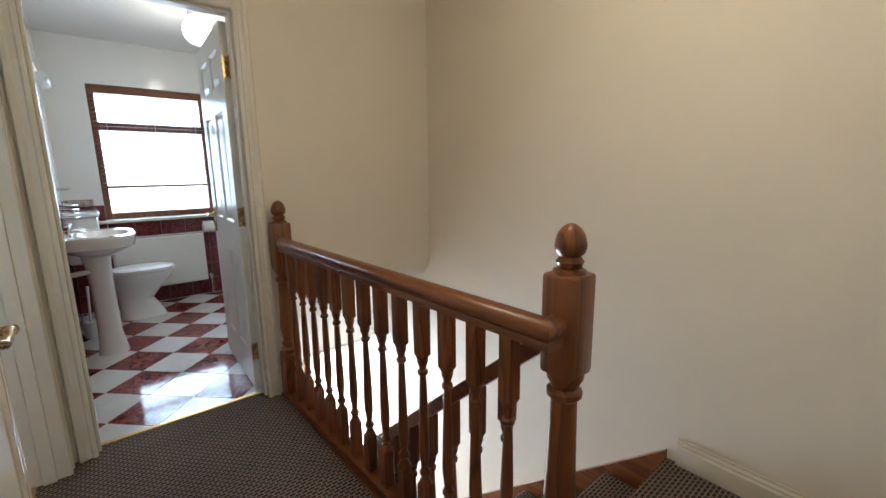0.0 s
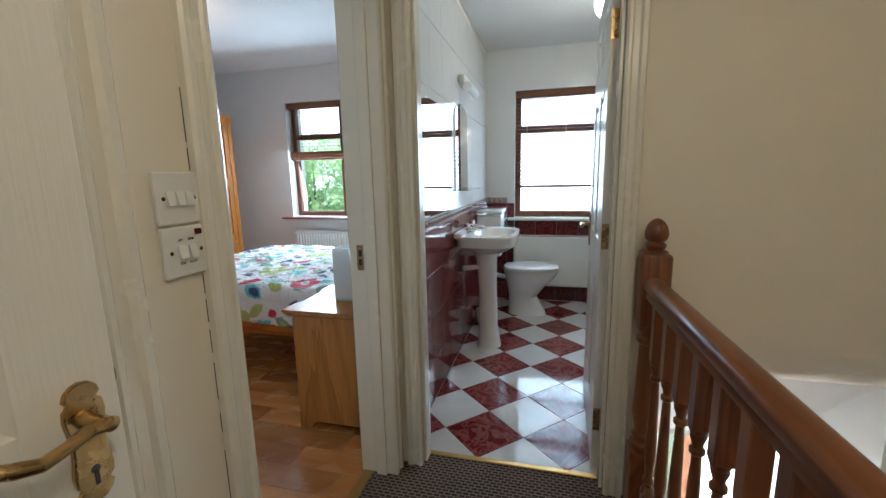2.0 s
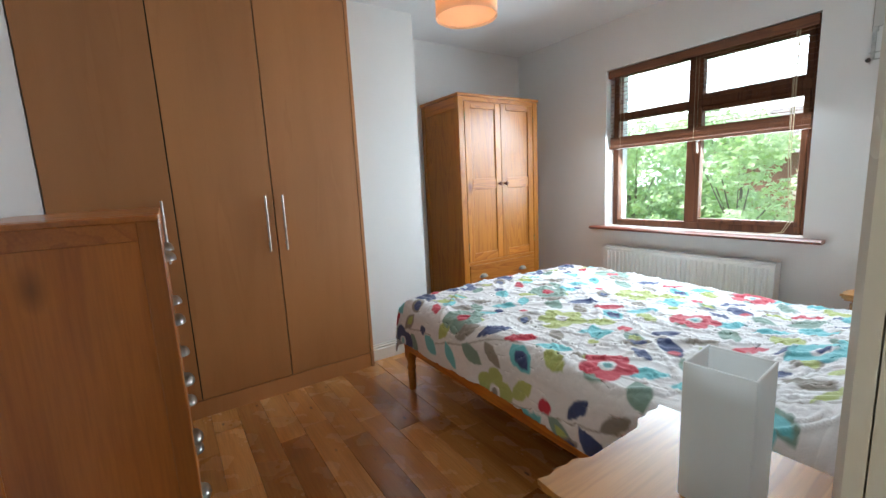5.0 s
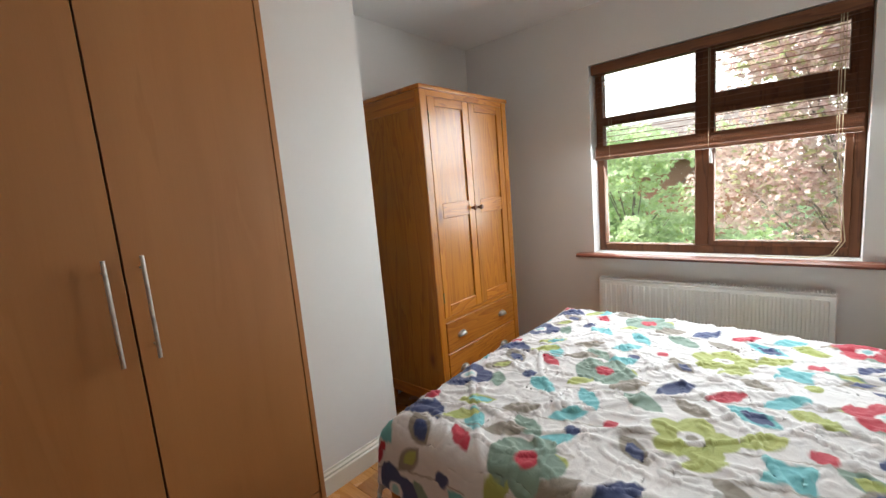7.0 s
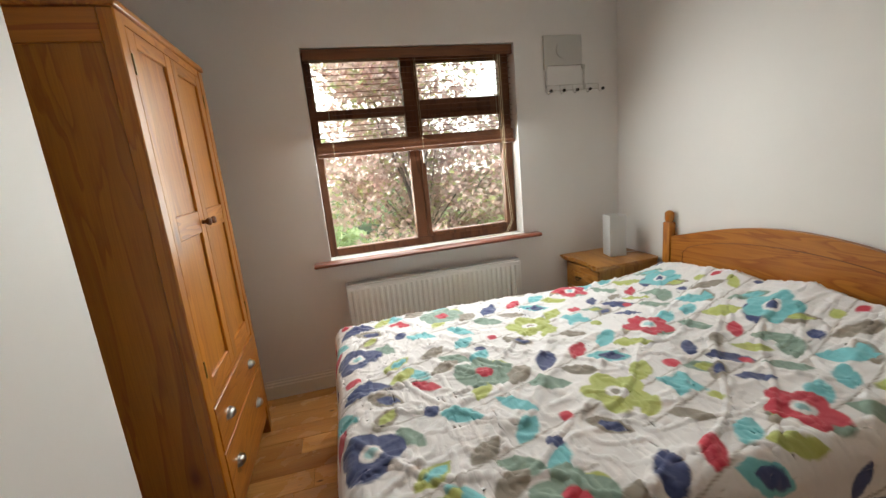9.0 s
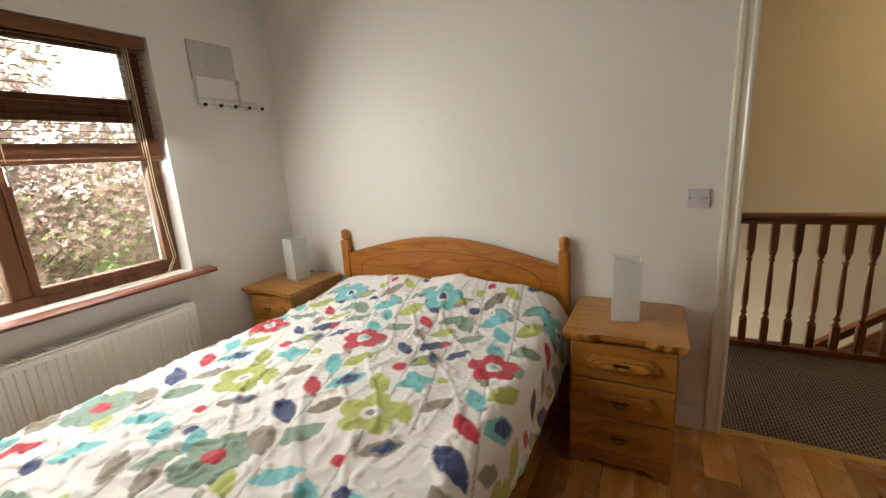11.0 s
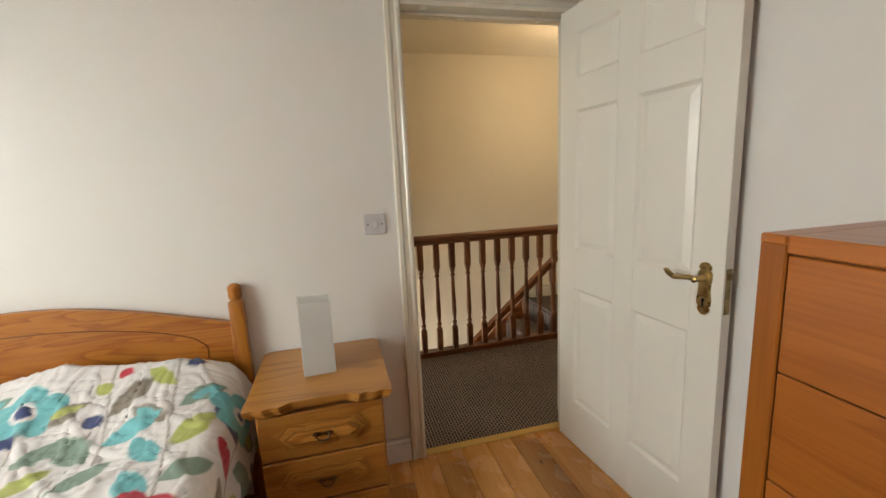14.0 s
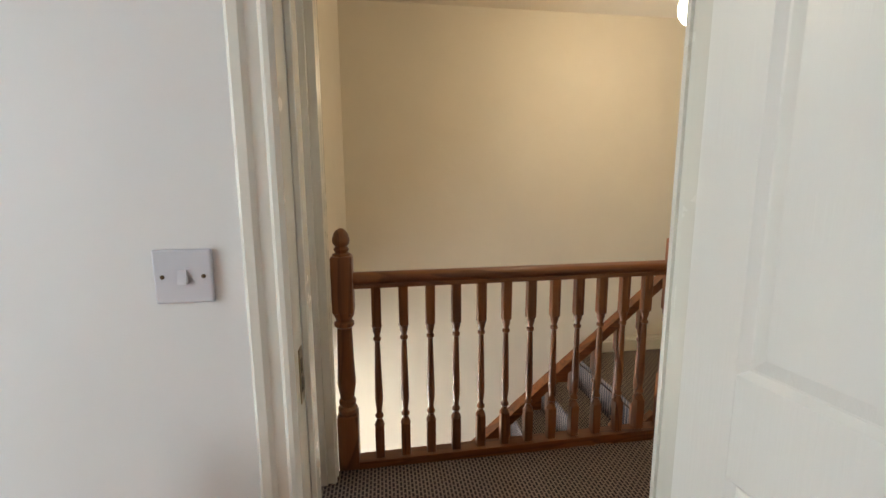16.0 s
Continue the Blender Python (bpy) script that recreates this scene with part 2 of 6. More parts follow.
PLASTIC = paint("white_plastic", (0.72, 0.71, 0.68), 0.32, 200, 0.02, 0.02)
PLASTIC_GREY = paint("grey_plastic", (0.58, 0.57, 0.60), 0.4, 200, 0.02, 0.04)
LENS_RED = paint("red_neon_lens", (0.10, 0.008, 0.010), 0.2, 100, 0.01, 0.05)
INK = paint("label_ink", (0.06, 0.055, 0.05), 0.6, 100, 0.0, 0.02)
RADIATOR = paint("radiator_enamel", (0.78, 0.77, 0.73), 0.3, 40, 0.02, 0.02, 2.0, 0.2)
TILE_RED = glazed("burgundy_tile", (0.125, 0.012, 0.016), (0.30, 0.10, 0.09), 0.09, 8, 0.4)
TILE_FLOOR_RED = glazed("burgundy_floor_tile", (0.16, 0.014, 0.018), (0.42, 0.17, 0.15), 0.08, 8, 0.55)
TILE_WHITE = glazed("white_floor_tile", (0.74, 0.74, 0.74), (0.60, 0.60, 0.62), 0.07, 5, 0.25)
TILE_WALL_WHITE = glazed("white_wall_tile", (0.76, 0.76, 0.755), (0.74, 0.74, 0.74), 0.09, 4, 0.1)
GROUT = paint("grout", (0.30, 0.26, 0.25), 0.8, 200, 0.1, 0.08)
GROUT_RED = paint("red_grout", (0.36, 0.22, 0.20), 0.7, 200, 0.1, 0.08)
MIRROR = links_of("mirror_silver", 0.02, 1.0)[0]
MIRROR.node_tree.nodes["Principled BSDF"].inputs["Base Color"].default_value = (0.86, 0.88, 0.88, 1)
CLEAR = pane_glass("clear_glass")
FROSTED = pane_glass("obscure_glass", 0.45)
GLOBE = glow("lit_opal_glass", (1.0, 0.84, 0.56), 3.0)
GLOBE_BATH = glow("lit_opal_glass_bath", (1.0, 0.90, 0.66), 3.0)
WHITE_CORD = paint("cord", (0.62, 0.52, 0.34), 0.8, 300, 0.1, 0.05)
VENT_GREY = paint("vent_cover_grey", (0.50, 0.49, 0.46), 0.5, 120, 0.03, 0.03)


def shade_material():
    m, n, l, b = links_of("orange_lampshade_cloth", 0.9)
    v = coords(n, l)
    weave = noise_of(n, l, coords(n, l, (300, 300, 700)), 1, 2)
    b.inputs["Base Color"].default_value = rgb((0.86, 0.66, 0.46))
    tr = n.new("ShaderNodeBsdfTranslucent")
    tr.inputs[0].default_value = rgb((0.90, 0.66, 0.45))
    mx = n.new("ShaderNodeMixShader")
    mx.inputs[0].default_value = 0.5
    l.new(b.outputs[0], mx.inputs[1])
    l.new(tr.outputs[0], mx.inputs[2])
    l.new(mx.outputs[0], n["Material Output"].inputs[0])
    bump_of(n, l, b, weave, 0.2, 0.001)
    return m


def frosted_lamp_material():
    """Etched white glass: half scattering, half letting light through."""
    m, n, l, b = links_of("frosted_white_glass", 0.4)
    b.inputs["Base Color"].default_value = rgb((0.80, 0.81, 0.80))
    tr, see = n.new("ShaderNodeBsdfTranslucent"), n.new("ShaderNodeBsdfTransparent")
    tr.inputs[0].default_value = rgb((0.86, 0.87, 0.86))
    m1, m2 = n.new("ShaderNodeMixShader"), n.new("ShaderNodeMixShader")
    m1.inputs[0].default_value, m2.inputs[0].default_value = 0.5, 0.09
    l.new(b.outputs[0], m1.inputs[1])
    l.new(tr.outputs[0], m1.inputs[2])
    l.new(m1.outputs[0], m2.inputs[1])
    l.new(see.outputs[0], m2.inputs[2])
    l.new(m2.outputs[0], n["Material Output"].inputs[0])
    bump_of(n, l, b, noise_of(n, l, coords(n, l), 260, 3), 0.1, 0.001)
    return m


def carpet_material():
    """Loop-pile carpet: dark woven rows with paler flecks."""
    m, n, l, b = links_of("carpet_loop_pile", 0.95)
    v = coords(n, l)
    warp = n.new("ShaderNodeTexBrick")
    warp.offset, warp.squash = 0.5, 1.0
    for key, val in (("Scale", 1.0), ("Mortar Size", 0.0040), ("Mortar Smooth", 0.45), ("Brick Width", 0.028), ("Row Height", 0.016), ("Bias", 0.0)):
        warp.inputs[key].default_value = val
    warp.inputs["Color1"].default_value = rgb((0.020, 0.018, 0.024))
    warp.inputs["Color2"].default_value = rgb((0.045, 0.034, 0.036))
    warp.inputs["Mortar"].default_value = rgb((0.27, 0.21, 0.165))
    l.new(v, warp.inputs["Vector"])
    fluff = noise_of(n, l, v, 700, 4)
    col = mix_of(n, l, warp.outputs["Color"], ramp_of(n, l, fluff, ((0.3, (0.62, 0.62, 0.62)), (0.7, (1.3, 1.26, 1.26)))), 0.9, "MULTIPLY")
    tread = ramp_of(n, l, noise_of(n, l, v, 2.2, 4), ((0.3, (0.8, 0.8, 0.8)), (0.7, (1.12, 1.12, 1.12))))
    l.new(mix_of(n, l, col, tread, 1.0, "MULTIPLY"), b.inputs["Base Color"])
    hb = mix_of(n, l, warp.outputs["Fac"], fluff, 0.4)
    bump_of(n, l, b, hb, 0.9, 0.006)
    return m


def duvet_material():
    m, n, l, b = links_of("printed_cotton", 0.85)
    at = n.new("ShaderNodeVertexColor")
    at.layer_name = "print"
    v = coords(n, l)
    weave = noise_of(n, l, v, 900, 2)
    crease = noise_of(n, l, v, 26, 5, 0.6, 1.2)
    l.new(mix_of(n, l, at.outputs[0], ramp_of(n, l, weave, ((0.3, (0.9, 0.9, 0.9)), (0.7, (1.05, 1.05, 1.05)))), 1.0, "MULTIPLY"), b.inputs["Base Color"])
    bump_of(n, l, b, crease, 0.35, 0.004)
    b.inputs["Sheen Weight"].default_value = 0.25
    return m


def leaf_material(name, a, c, trans):
    m, n, l, b = links_of(name, 0.5)
    g = n.new("ShaderNodeNewGeometry")
    col = ramp_of(n, l, g.outputs["Random Per Island"], ((0.0, (0.50, 0.62, 0.24)), (0.16, (0.42, 0.52, 0.22)), (0.22, a), (0.6, tuple(0.5 * (p + q) for p, q in zip(a, c))), (1.0, c)))
    l.new(col, b.inputs["Base Color"])
    tr = n.new("ShaderNodeBsdfTranslucent")
    l.new(mix_of(n, l, col, trans, 0.5), tr.inputs[0])
    mx = n.new("ShaderNodeMixShader")
    mx.inputs[0].default_value = 0.5
    l.new(b.outputs[0], mx.inputs[1])
    l.new(tr.outputs[0], mx.inputs[2])
    l.new(mx.outputs[0], n["Material Output"].inputs[0])
    return m


SHADE = shade_material()
LAMP_GLASS = frosted_lamp_material()
CARPET = carpet_material()
DUVET = duvet_material()
LEAF_RED = leaf_material("copper_leaf", (0.60, 0.40, 0.37), (0.84, 0.74, 0.70), (0.92, 0.70, 0.64))
LEAF_GREEN = leaf_material("green_leaf", (0.50, 0.62, 0.34), (0.74, 0.82, 0.58), (0.80, 0.90, 0.60))
BARK = paint("bark", (0.30, 0.25, 0.22), 0.95, 30, 0.6, 0.2, 5)
GRASS = paint("lawn", (0.07, 0.13, 0.03), 0.95, 60, 0.5, 0.2, 0.6)
BRICK_FAR = paint("far_house_brick", (0.40, 0.20, 0.13), 0.9, 40, 0.2, 0.1, 1)
BEIGE_BED = paint("mattress_cloth", (0.55, 0.52, 0.48), 0.9, 200, 0.1, 0.05)


# ---- mesh helpers ----
def box(bm, x0, x1, y0, y1, z0, z1, bev=0.0, seg=1):
    r = bmesh.ops.create_cube(bm, size=1.0, matrix=Matrix.Translation(((x0 + x1) / 2, (y0 + y1) / 2, (z0 + z1) / 2)) @ Matrix.Diagonal((abs(x1 - x0), abs(y1 - y0), abs(z1 - z0), 1)))
    if bev > 0:
        edges = list({e for v in r["verts"] for e in v.link_edges})
        bmesh.ops.bevel(bm, geom=edges, offset=bev, segments=seg, profile=0.5, affect="EDGES")
    return bm


def boxed(*a, **k):
    return box(bmesh.new(), *a, **k)


def lathe(bm, profile, cx=0.0, cy=0.0, seg=20, axis="z", cz=0.0):
    """profile: (radius, height) pairs, turned round an upright line, or round one along x or y through (cx, cy, cz)."""
    rings = []
    for r, h in profile:
        ring = []
        for i in range(seg):
            a = 2 * math.pi * i / seg
            p, q = r * math.cos(a), r * math.sin(a)
            co = {"z": (cx + p, cy + q, h + cz), "x": (h + cx, cy + p, cz + q), "y": (cx + p, h + cy, cz + q)}[axis]
            ring.append(bm.verts.new(co))
        rings.append(ring)
    for a, b in zip(rings, rings[1:]):
        for i in range(seg):
            bm.faces.new((a[i], a[(i + 1) % seg], b[(i + 1) % seg], b[i]))
    bm.faces.new(rings[0][::-1])
    bm.faces.new(rings[-1])
    bmesh.ops.recalc_face_normals(bm, faces=bm.faces)
    return bm


def tube(bm, pts, r, seg=8):
    pts = [Vector(p) for p in pts]
    rings = []
    up = Vector((0.13, 0.21, 0.97))
    for i, p in enumerate(pts):
        d = (pts[min(i + 1, len(pts) - 1)] - pts[max(i - 1, 0)]).normalized()
        s = d.cross(up)
        if s.length < 0.05:
            s = d.cross(Vector((1, 0, 0)))
        s.normalize()
        t = d.cross(s)
        rr = r[i] if isinstance(r, (list, tuple)) else r
        rings.append([bm.verts.new(p + s * rr * math.cos(2 * math.pi * k / seg) + t * rr * math.sin(2 * math.pi * k / seg)) for k in range(seg)])
    for a, b in zip(rings, rings[1:]):
        for k in range(seg):
            bm.faces.new((a[k], a[(k + 1) % seg], b[(k + 1) % seg], b[k]))
    bm.faces.new(rings[0][::-1])
    bm.faces.new(rings[-1])
    bmesh.ops.recalc_face_normals(bm, faces=bm.faces)
    return bm


def prism(bm, pts, axis, a, b):
    """A flat outline (pairs in the two other axes, in xyz order) pulled from a to b along an axis."""
    def at(p, h):
        return {"x": (h, p[0], p[1]), "y": (p[0], h, p[1]), "z": (p[0], p[1], h)}[axis]
    lo, hi = [bm.verts.new(at(p, a)) for p in pts], [bm.verts.new(at(p, b)) for p in pts]
    n = len(pts)
    for i in range(n):
        bm.faces.new((lo[i], lo[(i + 1) % n], hi[(i + 1) % n], hi[i]))
    bm.faces.new(lo[::-1])
    bm.faces.new(hi)
    bmesh.ops.recalc_face_normals(bm, faces=bm.faces)
    return bm


def mesh_of(bm, name, mat, smooth=False):
    me = bpy.data.meshes.new(name)
    bm.to_mesh(me)
    bm.free()
    me.materials.append(mat)
    if smooth:
        me.shade_smooth()
        me.set_sharp_from_angle(angle=radians(40))
    return me


def part(name, bm, mat, parent=None, label="", smooth=False):
    ob = new(name, mesh_of(bm, name, mat, smooth))
    ob.parent = parent
    if label:
        tagged(ob, label)
    return ob


def thing(name, label, category, at=(0, 0, 0), group="", rz=0.0):
    ob = new(name)
    ob.empty_display_size = 0.1
    ob.matrix_basis = pose(at[0], at[1], at[2], 0, 0, rz)
    return tagged(ob, label, category, group)


def solid(name, bm, mat, label, category, group="", kind="", smooth=False):
    return tagged(part(name, bm, mat, None, "", smooth), label, category, group, kind)


def structure(name, bm, mat, label="", category=""):
    return tagged(part(name, bm, mat), label, category, "", "structure")

# ---- structure ----
CEIL = 2.41
# one wall line between bedroom and landing / bathroom, with two doorways
WX0, WX1 = -0.160, -0.035          # bedroom face, landing face
BD0, BD1, BDH = 1.366, 2.158, 1.99  # bedroom doorway
AD0, AD1 = 0.39, 1.114              # airing cupboard doorway
bm = bmesh.new()
G = 0.028  # the linings stand in this gap
box(bm, WX0, WX1, BD1 + G, 4.82, -2.7, CEIL)
box(bm, WX0, WX1, AD1 + G, BD0 - G, 0, CEIL)
box(bm, WX0, WX1, BD0 - G, BD1 + G, BDH + G, CEIL)
box(bm, WX0, WX1, AD0 - G, AD1 + G, BDH + G, CEIL)
box(bm, WX0, WX1, -1.3, AD0 - G, 0, CEIL)
structure("wall_landing_west", bm, WALL_CREAM, "cream painted plaster wall with two doorways", "wall")
# unseen shell behind the ajar cupboard door, added to keep outside light out
bm = bmesh.new()
box(bm, -0.95, -0.85, 0.10, 1.198, -0.05, CEIL)
box(bm, -0.85, WX0, 0.10, 0.20, -0.05, CEIL)
box(bm, -0.85, WX0, 1.17, 1.198, -0.05, CEIL)
box(bm, -0.85, WX0, 0.20, 1.17, CEIL - 0.06, CEIL)
box(bm, -0.85, WX0, 0.20, 1.17, -0.05, -0.002)
structure("unseen_cupboard_shell", bm, WALL_CREAM, "unseen plain cream shell behind the airing cupboard door, shutting out light", "wall")
# bedroom skin of that wall
bm = bmesh.new()
box(bm, WX0 - 0.006, WX0 - 0.002, BD1 + G, 4.82, 0, CEIL)
box(bm, WX0 - 0.006, WX0 - 0.002, 1.33, BD0 - G, 0, CEIL)
box(bm, WX0 - 0.006, WX0 - 0.002, BD0 - G, BD1 + G, BDH + G, CEIL)
structure("wall_bedroom_east", bm, WALL_WHITE, "white painted bedroom wall behind the bed", "wall")
# window walls
NW0, NW1 = 4.82, 5.12


def wall_with_hole(bm, x0, x1, y0, y1, z0, z1, hx0, hx1, hz0, hz1):
    box(bm, x0, hx0, y0, y1, z0, z1)
    box(bm, hx1, x1, y0, y1, z0, z1)
    box(bm, hx0, hx1, y0, y1, z0, hz0)
    box(bm, hx0, hx1, y0, y1, hz1, z1)


WIN = (-2.225, -0.925, 0.825, 2.05)
bm = bmesh.new()
wall_with_hole(bm, -3.35, WX0 + 0.06, NW0, NW1, -2.7, CEIL, *WIN)
structure("wall_bedroom_north", bm, WALL_WHITE, "white painted bedroom wall around the window", "wall")
BWIN = (0.245, 1.16, 0.825, 2.01)
bm = bmesh.new()
wall_with_hole(bm, WX0 + 0.06, 2.1, NW0, NW1, -0.25, CEIL, *BWIN)
structure("wall_bathroom_north", bm, TILE_WALL_WHITE, "white glazed bathroom wall around the window", "wall")
bm = bmesh.new()
box(bm, -3.35, -3.20, 1.2, 4.82, -0.1, CEIL)
box(bm, -3.20, -2.765, 2.87, 3.375, 0, CEIL)
structure("wall_bedroom_west", bm, WALL_WHITE, "white painted wall with a chimney breast", "wall")
structure("wall_bedroom_south", boxed(-3.20, WX0, 1.2, 1.33, -0.1, CEIL), WALL_WHITE, "white painted bedroom wall behind the drawers", "wall")
# bathroom doorway wall, which also closes the stairwell above a sloping soffit
TD0, TD1, TDH = 0.066, 0.803, 1.99
TW0, TW1 = 2.25, 2.37
bm = bmesh.new()
box(bm, WX1, TD0 - G, TW0, TW1, 0, CEIL)
box(bm, TD0 - G, TD1 + G, TW0, TW1, TDH + G, CEIL)
box(bm, TD1 + G, 0.95, TW0, TW1, -0.25, CEIL)
NOSE = 0.20
nose = [(TW0 + NOSE - NOSE * math.cos(a), 0.47 + NOSE - NOSE * math.sin(a)) for a in [math.pi / 2 * k / 12 * 0.75 for k in range(13)]]
prism(bm, [(TW1, CEIL), (TW0, CEIL)] + nose + [(TW1, 0.53)], "x", 0.95, 1.96)
structure("wall_landing_north", bm, WALL_CREAM, "cream painted plaster wall with the bathroom doorway", "wall")
structure("wall_stair_east", boxed(1.96, 2.10, -1.3, 4.82, -2.7, CEIL), WALL_CREAM, "tall cream painted stairwell wall", "wall")
structure("wall_landing_south", boxed(WX0, 2.1, -1.42, -1.3, -2.7, CEIL), WALL_CREAM, "plain cream wall at the landing's end", "wall")
structure("wall_bathroom_east", boxed(1.75, 1.80, TW1, 4.82, 0.0, CEIL), TILE_WALL_WHITE, "white glazed bathroom wall", "wall")
structure("wall_stair_inner", boxed(0.93, 1.0, TW0 + 0.12, 4.82, -2.7, -0.26), WALL_CREAM, "cream wall beside the lower stairs", "wall")
structure("wall_stair_lower", boxed(0.93, 1.0, 0.62, 2.36, -2.7, -0.26), WALL_CREAM, "cream wall under the landing", "wall")
bm = bmesh.new()
prism(bm, [(2.37, 0.53), (3.12, -0.22), (3.12, -0.10), (2.37, 0.66)], "x", 0.950, 1.96)
structure("stair_soffit", bm, CEILING, "sloping white soffit over the lower stairs", "ceiling")
# lower hall, its front door assumed from the brightness down the stairs
bm = bmesh.new()
box(bm, 1.0, 1.96, 4.5, 4.62, -0.55, -0.2)
box(bm, 1.0, 1.03, 4.5, 4.62, -2.7, -0.55)
box(bm, 1.89, 1.96, 4.5, 4.62, -2.7, -0.55)
structure("wall_hall_north", bm, WALL_CREAM, "hall wall round the assumed glazed front door", "wall")
structure("hall_floor", boxed(0.9, 2.0, 0.4, 4.7, -2.80, -2.70), PLANK, "wooden floor of the hall below", "floor")
bm = bmesh.new()
box(bm, 1.03, 1.89, 4.54, 4.555, -2.65, -0.58)
hall_door = thing("assumed_front_door", "assumed glazed front door at the foot of the stairs", "door", (0, 0, 0))
part("pane", bm, FROSTED, hall_door)
bm = bmesh.new()
for a in ((1.03, 1.10, -2.7, -0.55), (1.82, 1.89, -2.7, -0.55), (1.10, 1.82, -2.7, -2.5), (1.10, 1.82, -0.65, -0.55)):
    box(bm, a[0], a[1], 4.53, 4.57, a[2], a[3])
part("door_frame", bm, MAHOGANY, hall_door)
# ceilings
structure("ceiling", boxed(-3.35, WX0 + 0.06, 1.2, 5.0, CEIL, CEIL + 0.1), CEILING, "white painted bedroom ceiling", "ceiling")
structure("ceiling_landing", boxed(WX0 + 0.06, 2.1, -1.4, TW0 + 0.06, CEIL, CEIL + 0.1), WALL_CREAM, "cream landing ceiling", "ceiling")
structure("ceiling_bathroom", boxed(WX0 + 0.06, 2.1, TW0 + 0.06, 5.0, CEIL - 0.03, CEIL + 0.1), CEILING, "white bathroom ceiling", "ceiling")
structure("ceiling_hall", boxed(0.9, 2.1, 3.12, 4.82, -0.25, -0.1), CEILING, "white ceiling of the hall below", "ceiling")
# floors
LX = 0.88
bm = bmesh.new()
box(bm, WX1 - 0.13, LX, -1.3, 2.325, -0.25, 0)
box(bm, LX, 1.96, -1.3, 0.60, -0.25, 0)
structure("floor_landing", bm, CARPET, "dark grey-brown loop-pile carpet with pale flecks", "carpet")
structure("floor_bedroom_base", boxed(-3.20, WX0 + 0.02, 1.33, 4.82, -0.25, -0.016), SHADOW_GAP, "floor base under the oak boards", "floor")
bm = boxed(WX1, 0.98, 2.335, 3.14, -0.25, -0.008)
box(bm, WX1, 1.75, 3.14, 4.82, -0.25, -0.008)
structure("floor_bathroom_base", bm, GROUT, "grouted bed under the floor tiles", "floor")
structure("ground", boxed(-120, 120, 5.3, 240, -3.0, -2.75), GRASS, "garden lawn that reaches the distance", "lawn")


# architraves, linings, skirtings
PROFILE = ((0.0, 0.0), (0.0, 0.012), (0.008, 0.018), (0.016, 0.018), (0.022, 0.013), (0.040, 0.013), (0.048, 0.020), (0.062, 0.020), (0.068, 0.014), (0.068, 0.0))


def architrave(side, face, u0, u1, top, sign):
    """Two uprights and a head round an opening u0..u1. side 'x': on a wall face x = face. sign: the way the face looks."""
    made = []
    for u, d in ((u0, -1), (u1, 1)):
        pts = []
        for w, o in PROFILE:
            uu, ff = u + d * w, face + sign * o
            pts.append((ff, uu) if side == "x" else (uu, ff))
        made.append(prism(bmesh.new(), pts, "z", 0, top + 0.068))
    pts = [((face + sign * o), top + w) for w, o in PROFILE]
    made.append(prism(bmesh.new(), pts, "y" if side == "x" else "x", u0 + 0.001, u1 - 0.001))
    return made


def lining(bm, side, f0, f1, u0, u1, top, stop):
    """Boards lining an opening, with a door stop strip at stop."""
    t = 0.003
    def bx(fa, fb, ua, ub, za, zb):
        if side == "x":
            box(bm, fa, fb, ua, ub, za, zb, 0.002)
        else:
            box(bm, ua, ub, fa, fb, za, zb, 0.002)
    bx(f0 - t, f1 + t, u0 - 0.03, u0, 0, top)
    bx(f0 - t, f1 + t, u1, u1 + 0.03, 0, top)
    bx(f0 - t, f1 + t, u0 - 0.03, u1 + 0.03, top, top + 0.03)
    for ua, ub in ((u0, u0 + 0.012), (u1 - 0.012, u1)):
        bx(stop[0], stop[1], ua, ub, 0, top - 0.012)
    bx(stop[0], stop[1], u0, u1, top - 0.012, top)


def doorcase(name, label, side, f0, f1, u0, u1, top, stop, faces):
    ob = thing(name, label, "door frame", (0, 0, 0))
    ob["kind"] = "structure"
    bm = bmesh.new()
    lining(bm, side, f0, f1, u0, u1, top, stop)
    part("lining", bm, GLOSS, ob)
    for face, sign, a, b in faces:
        for bm in architrave(side, face, a, b, top, sign):
            part("architrave", bm, GLOSS, ob)
    return ob


bed_case = doorcase("doorcase_1", "cream gloss-painted moulded door frame of the bedroom", "x", WX0 - 0.008, WX1, BD0, BD1, BDH, (WX1 - 0.075, WX1 - 0.03), ((WX0 - 0.008, -1, BD0, BD1), (WX1, 1, 1.374, BD1)))
bath_case = doorcase("doorcase_2", "cream gloss-painted moulded door frame of the bathroom", "y", TW0, TW1, TD0, TD1, TDH, (TW0 + 0.02, TW0 + 0.075), ((TW0, -1, TD0, TD1),))
cup_case = doorcase("doorcase_3", "cream gloss-painted moulded door frame of a cupboard", "x", WX0, WX1, AD0, AD1, BDH, (WX1 - 0.10, WX1 - 0.045), ((WX1, 1, AD0, AD1),))


def skirting(bm, axis, a, b, face, sign, z=0.0, h=0.115):
    pts = [(face, z), (face + sign * 0.018, z), (face + sign * 0.018, z + h - 0.035), (face + sign * 0.012, z + h - 0.028), (face + sign * 0.014, z + h - 0.018), (face + sign * 0.007, z + h - 0.010), (face + sign * 0.007, z + h), (face, z + h)]
    prism(bm, pts, axis, a, b)


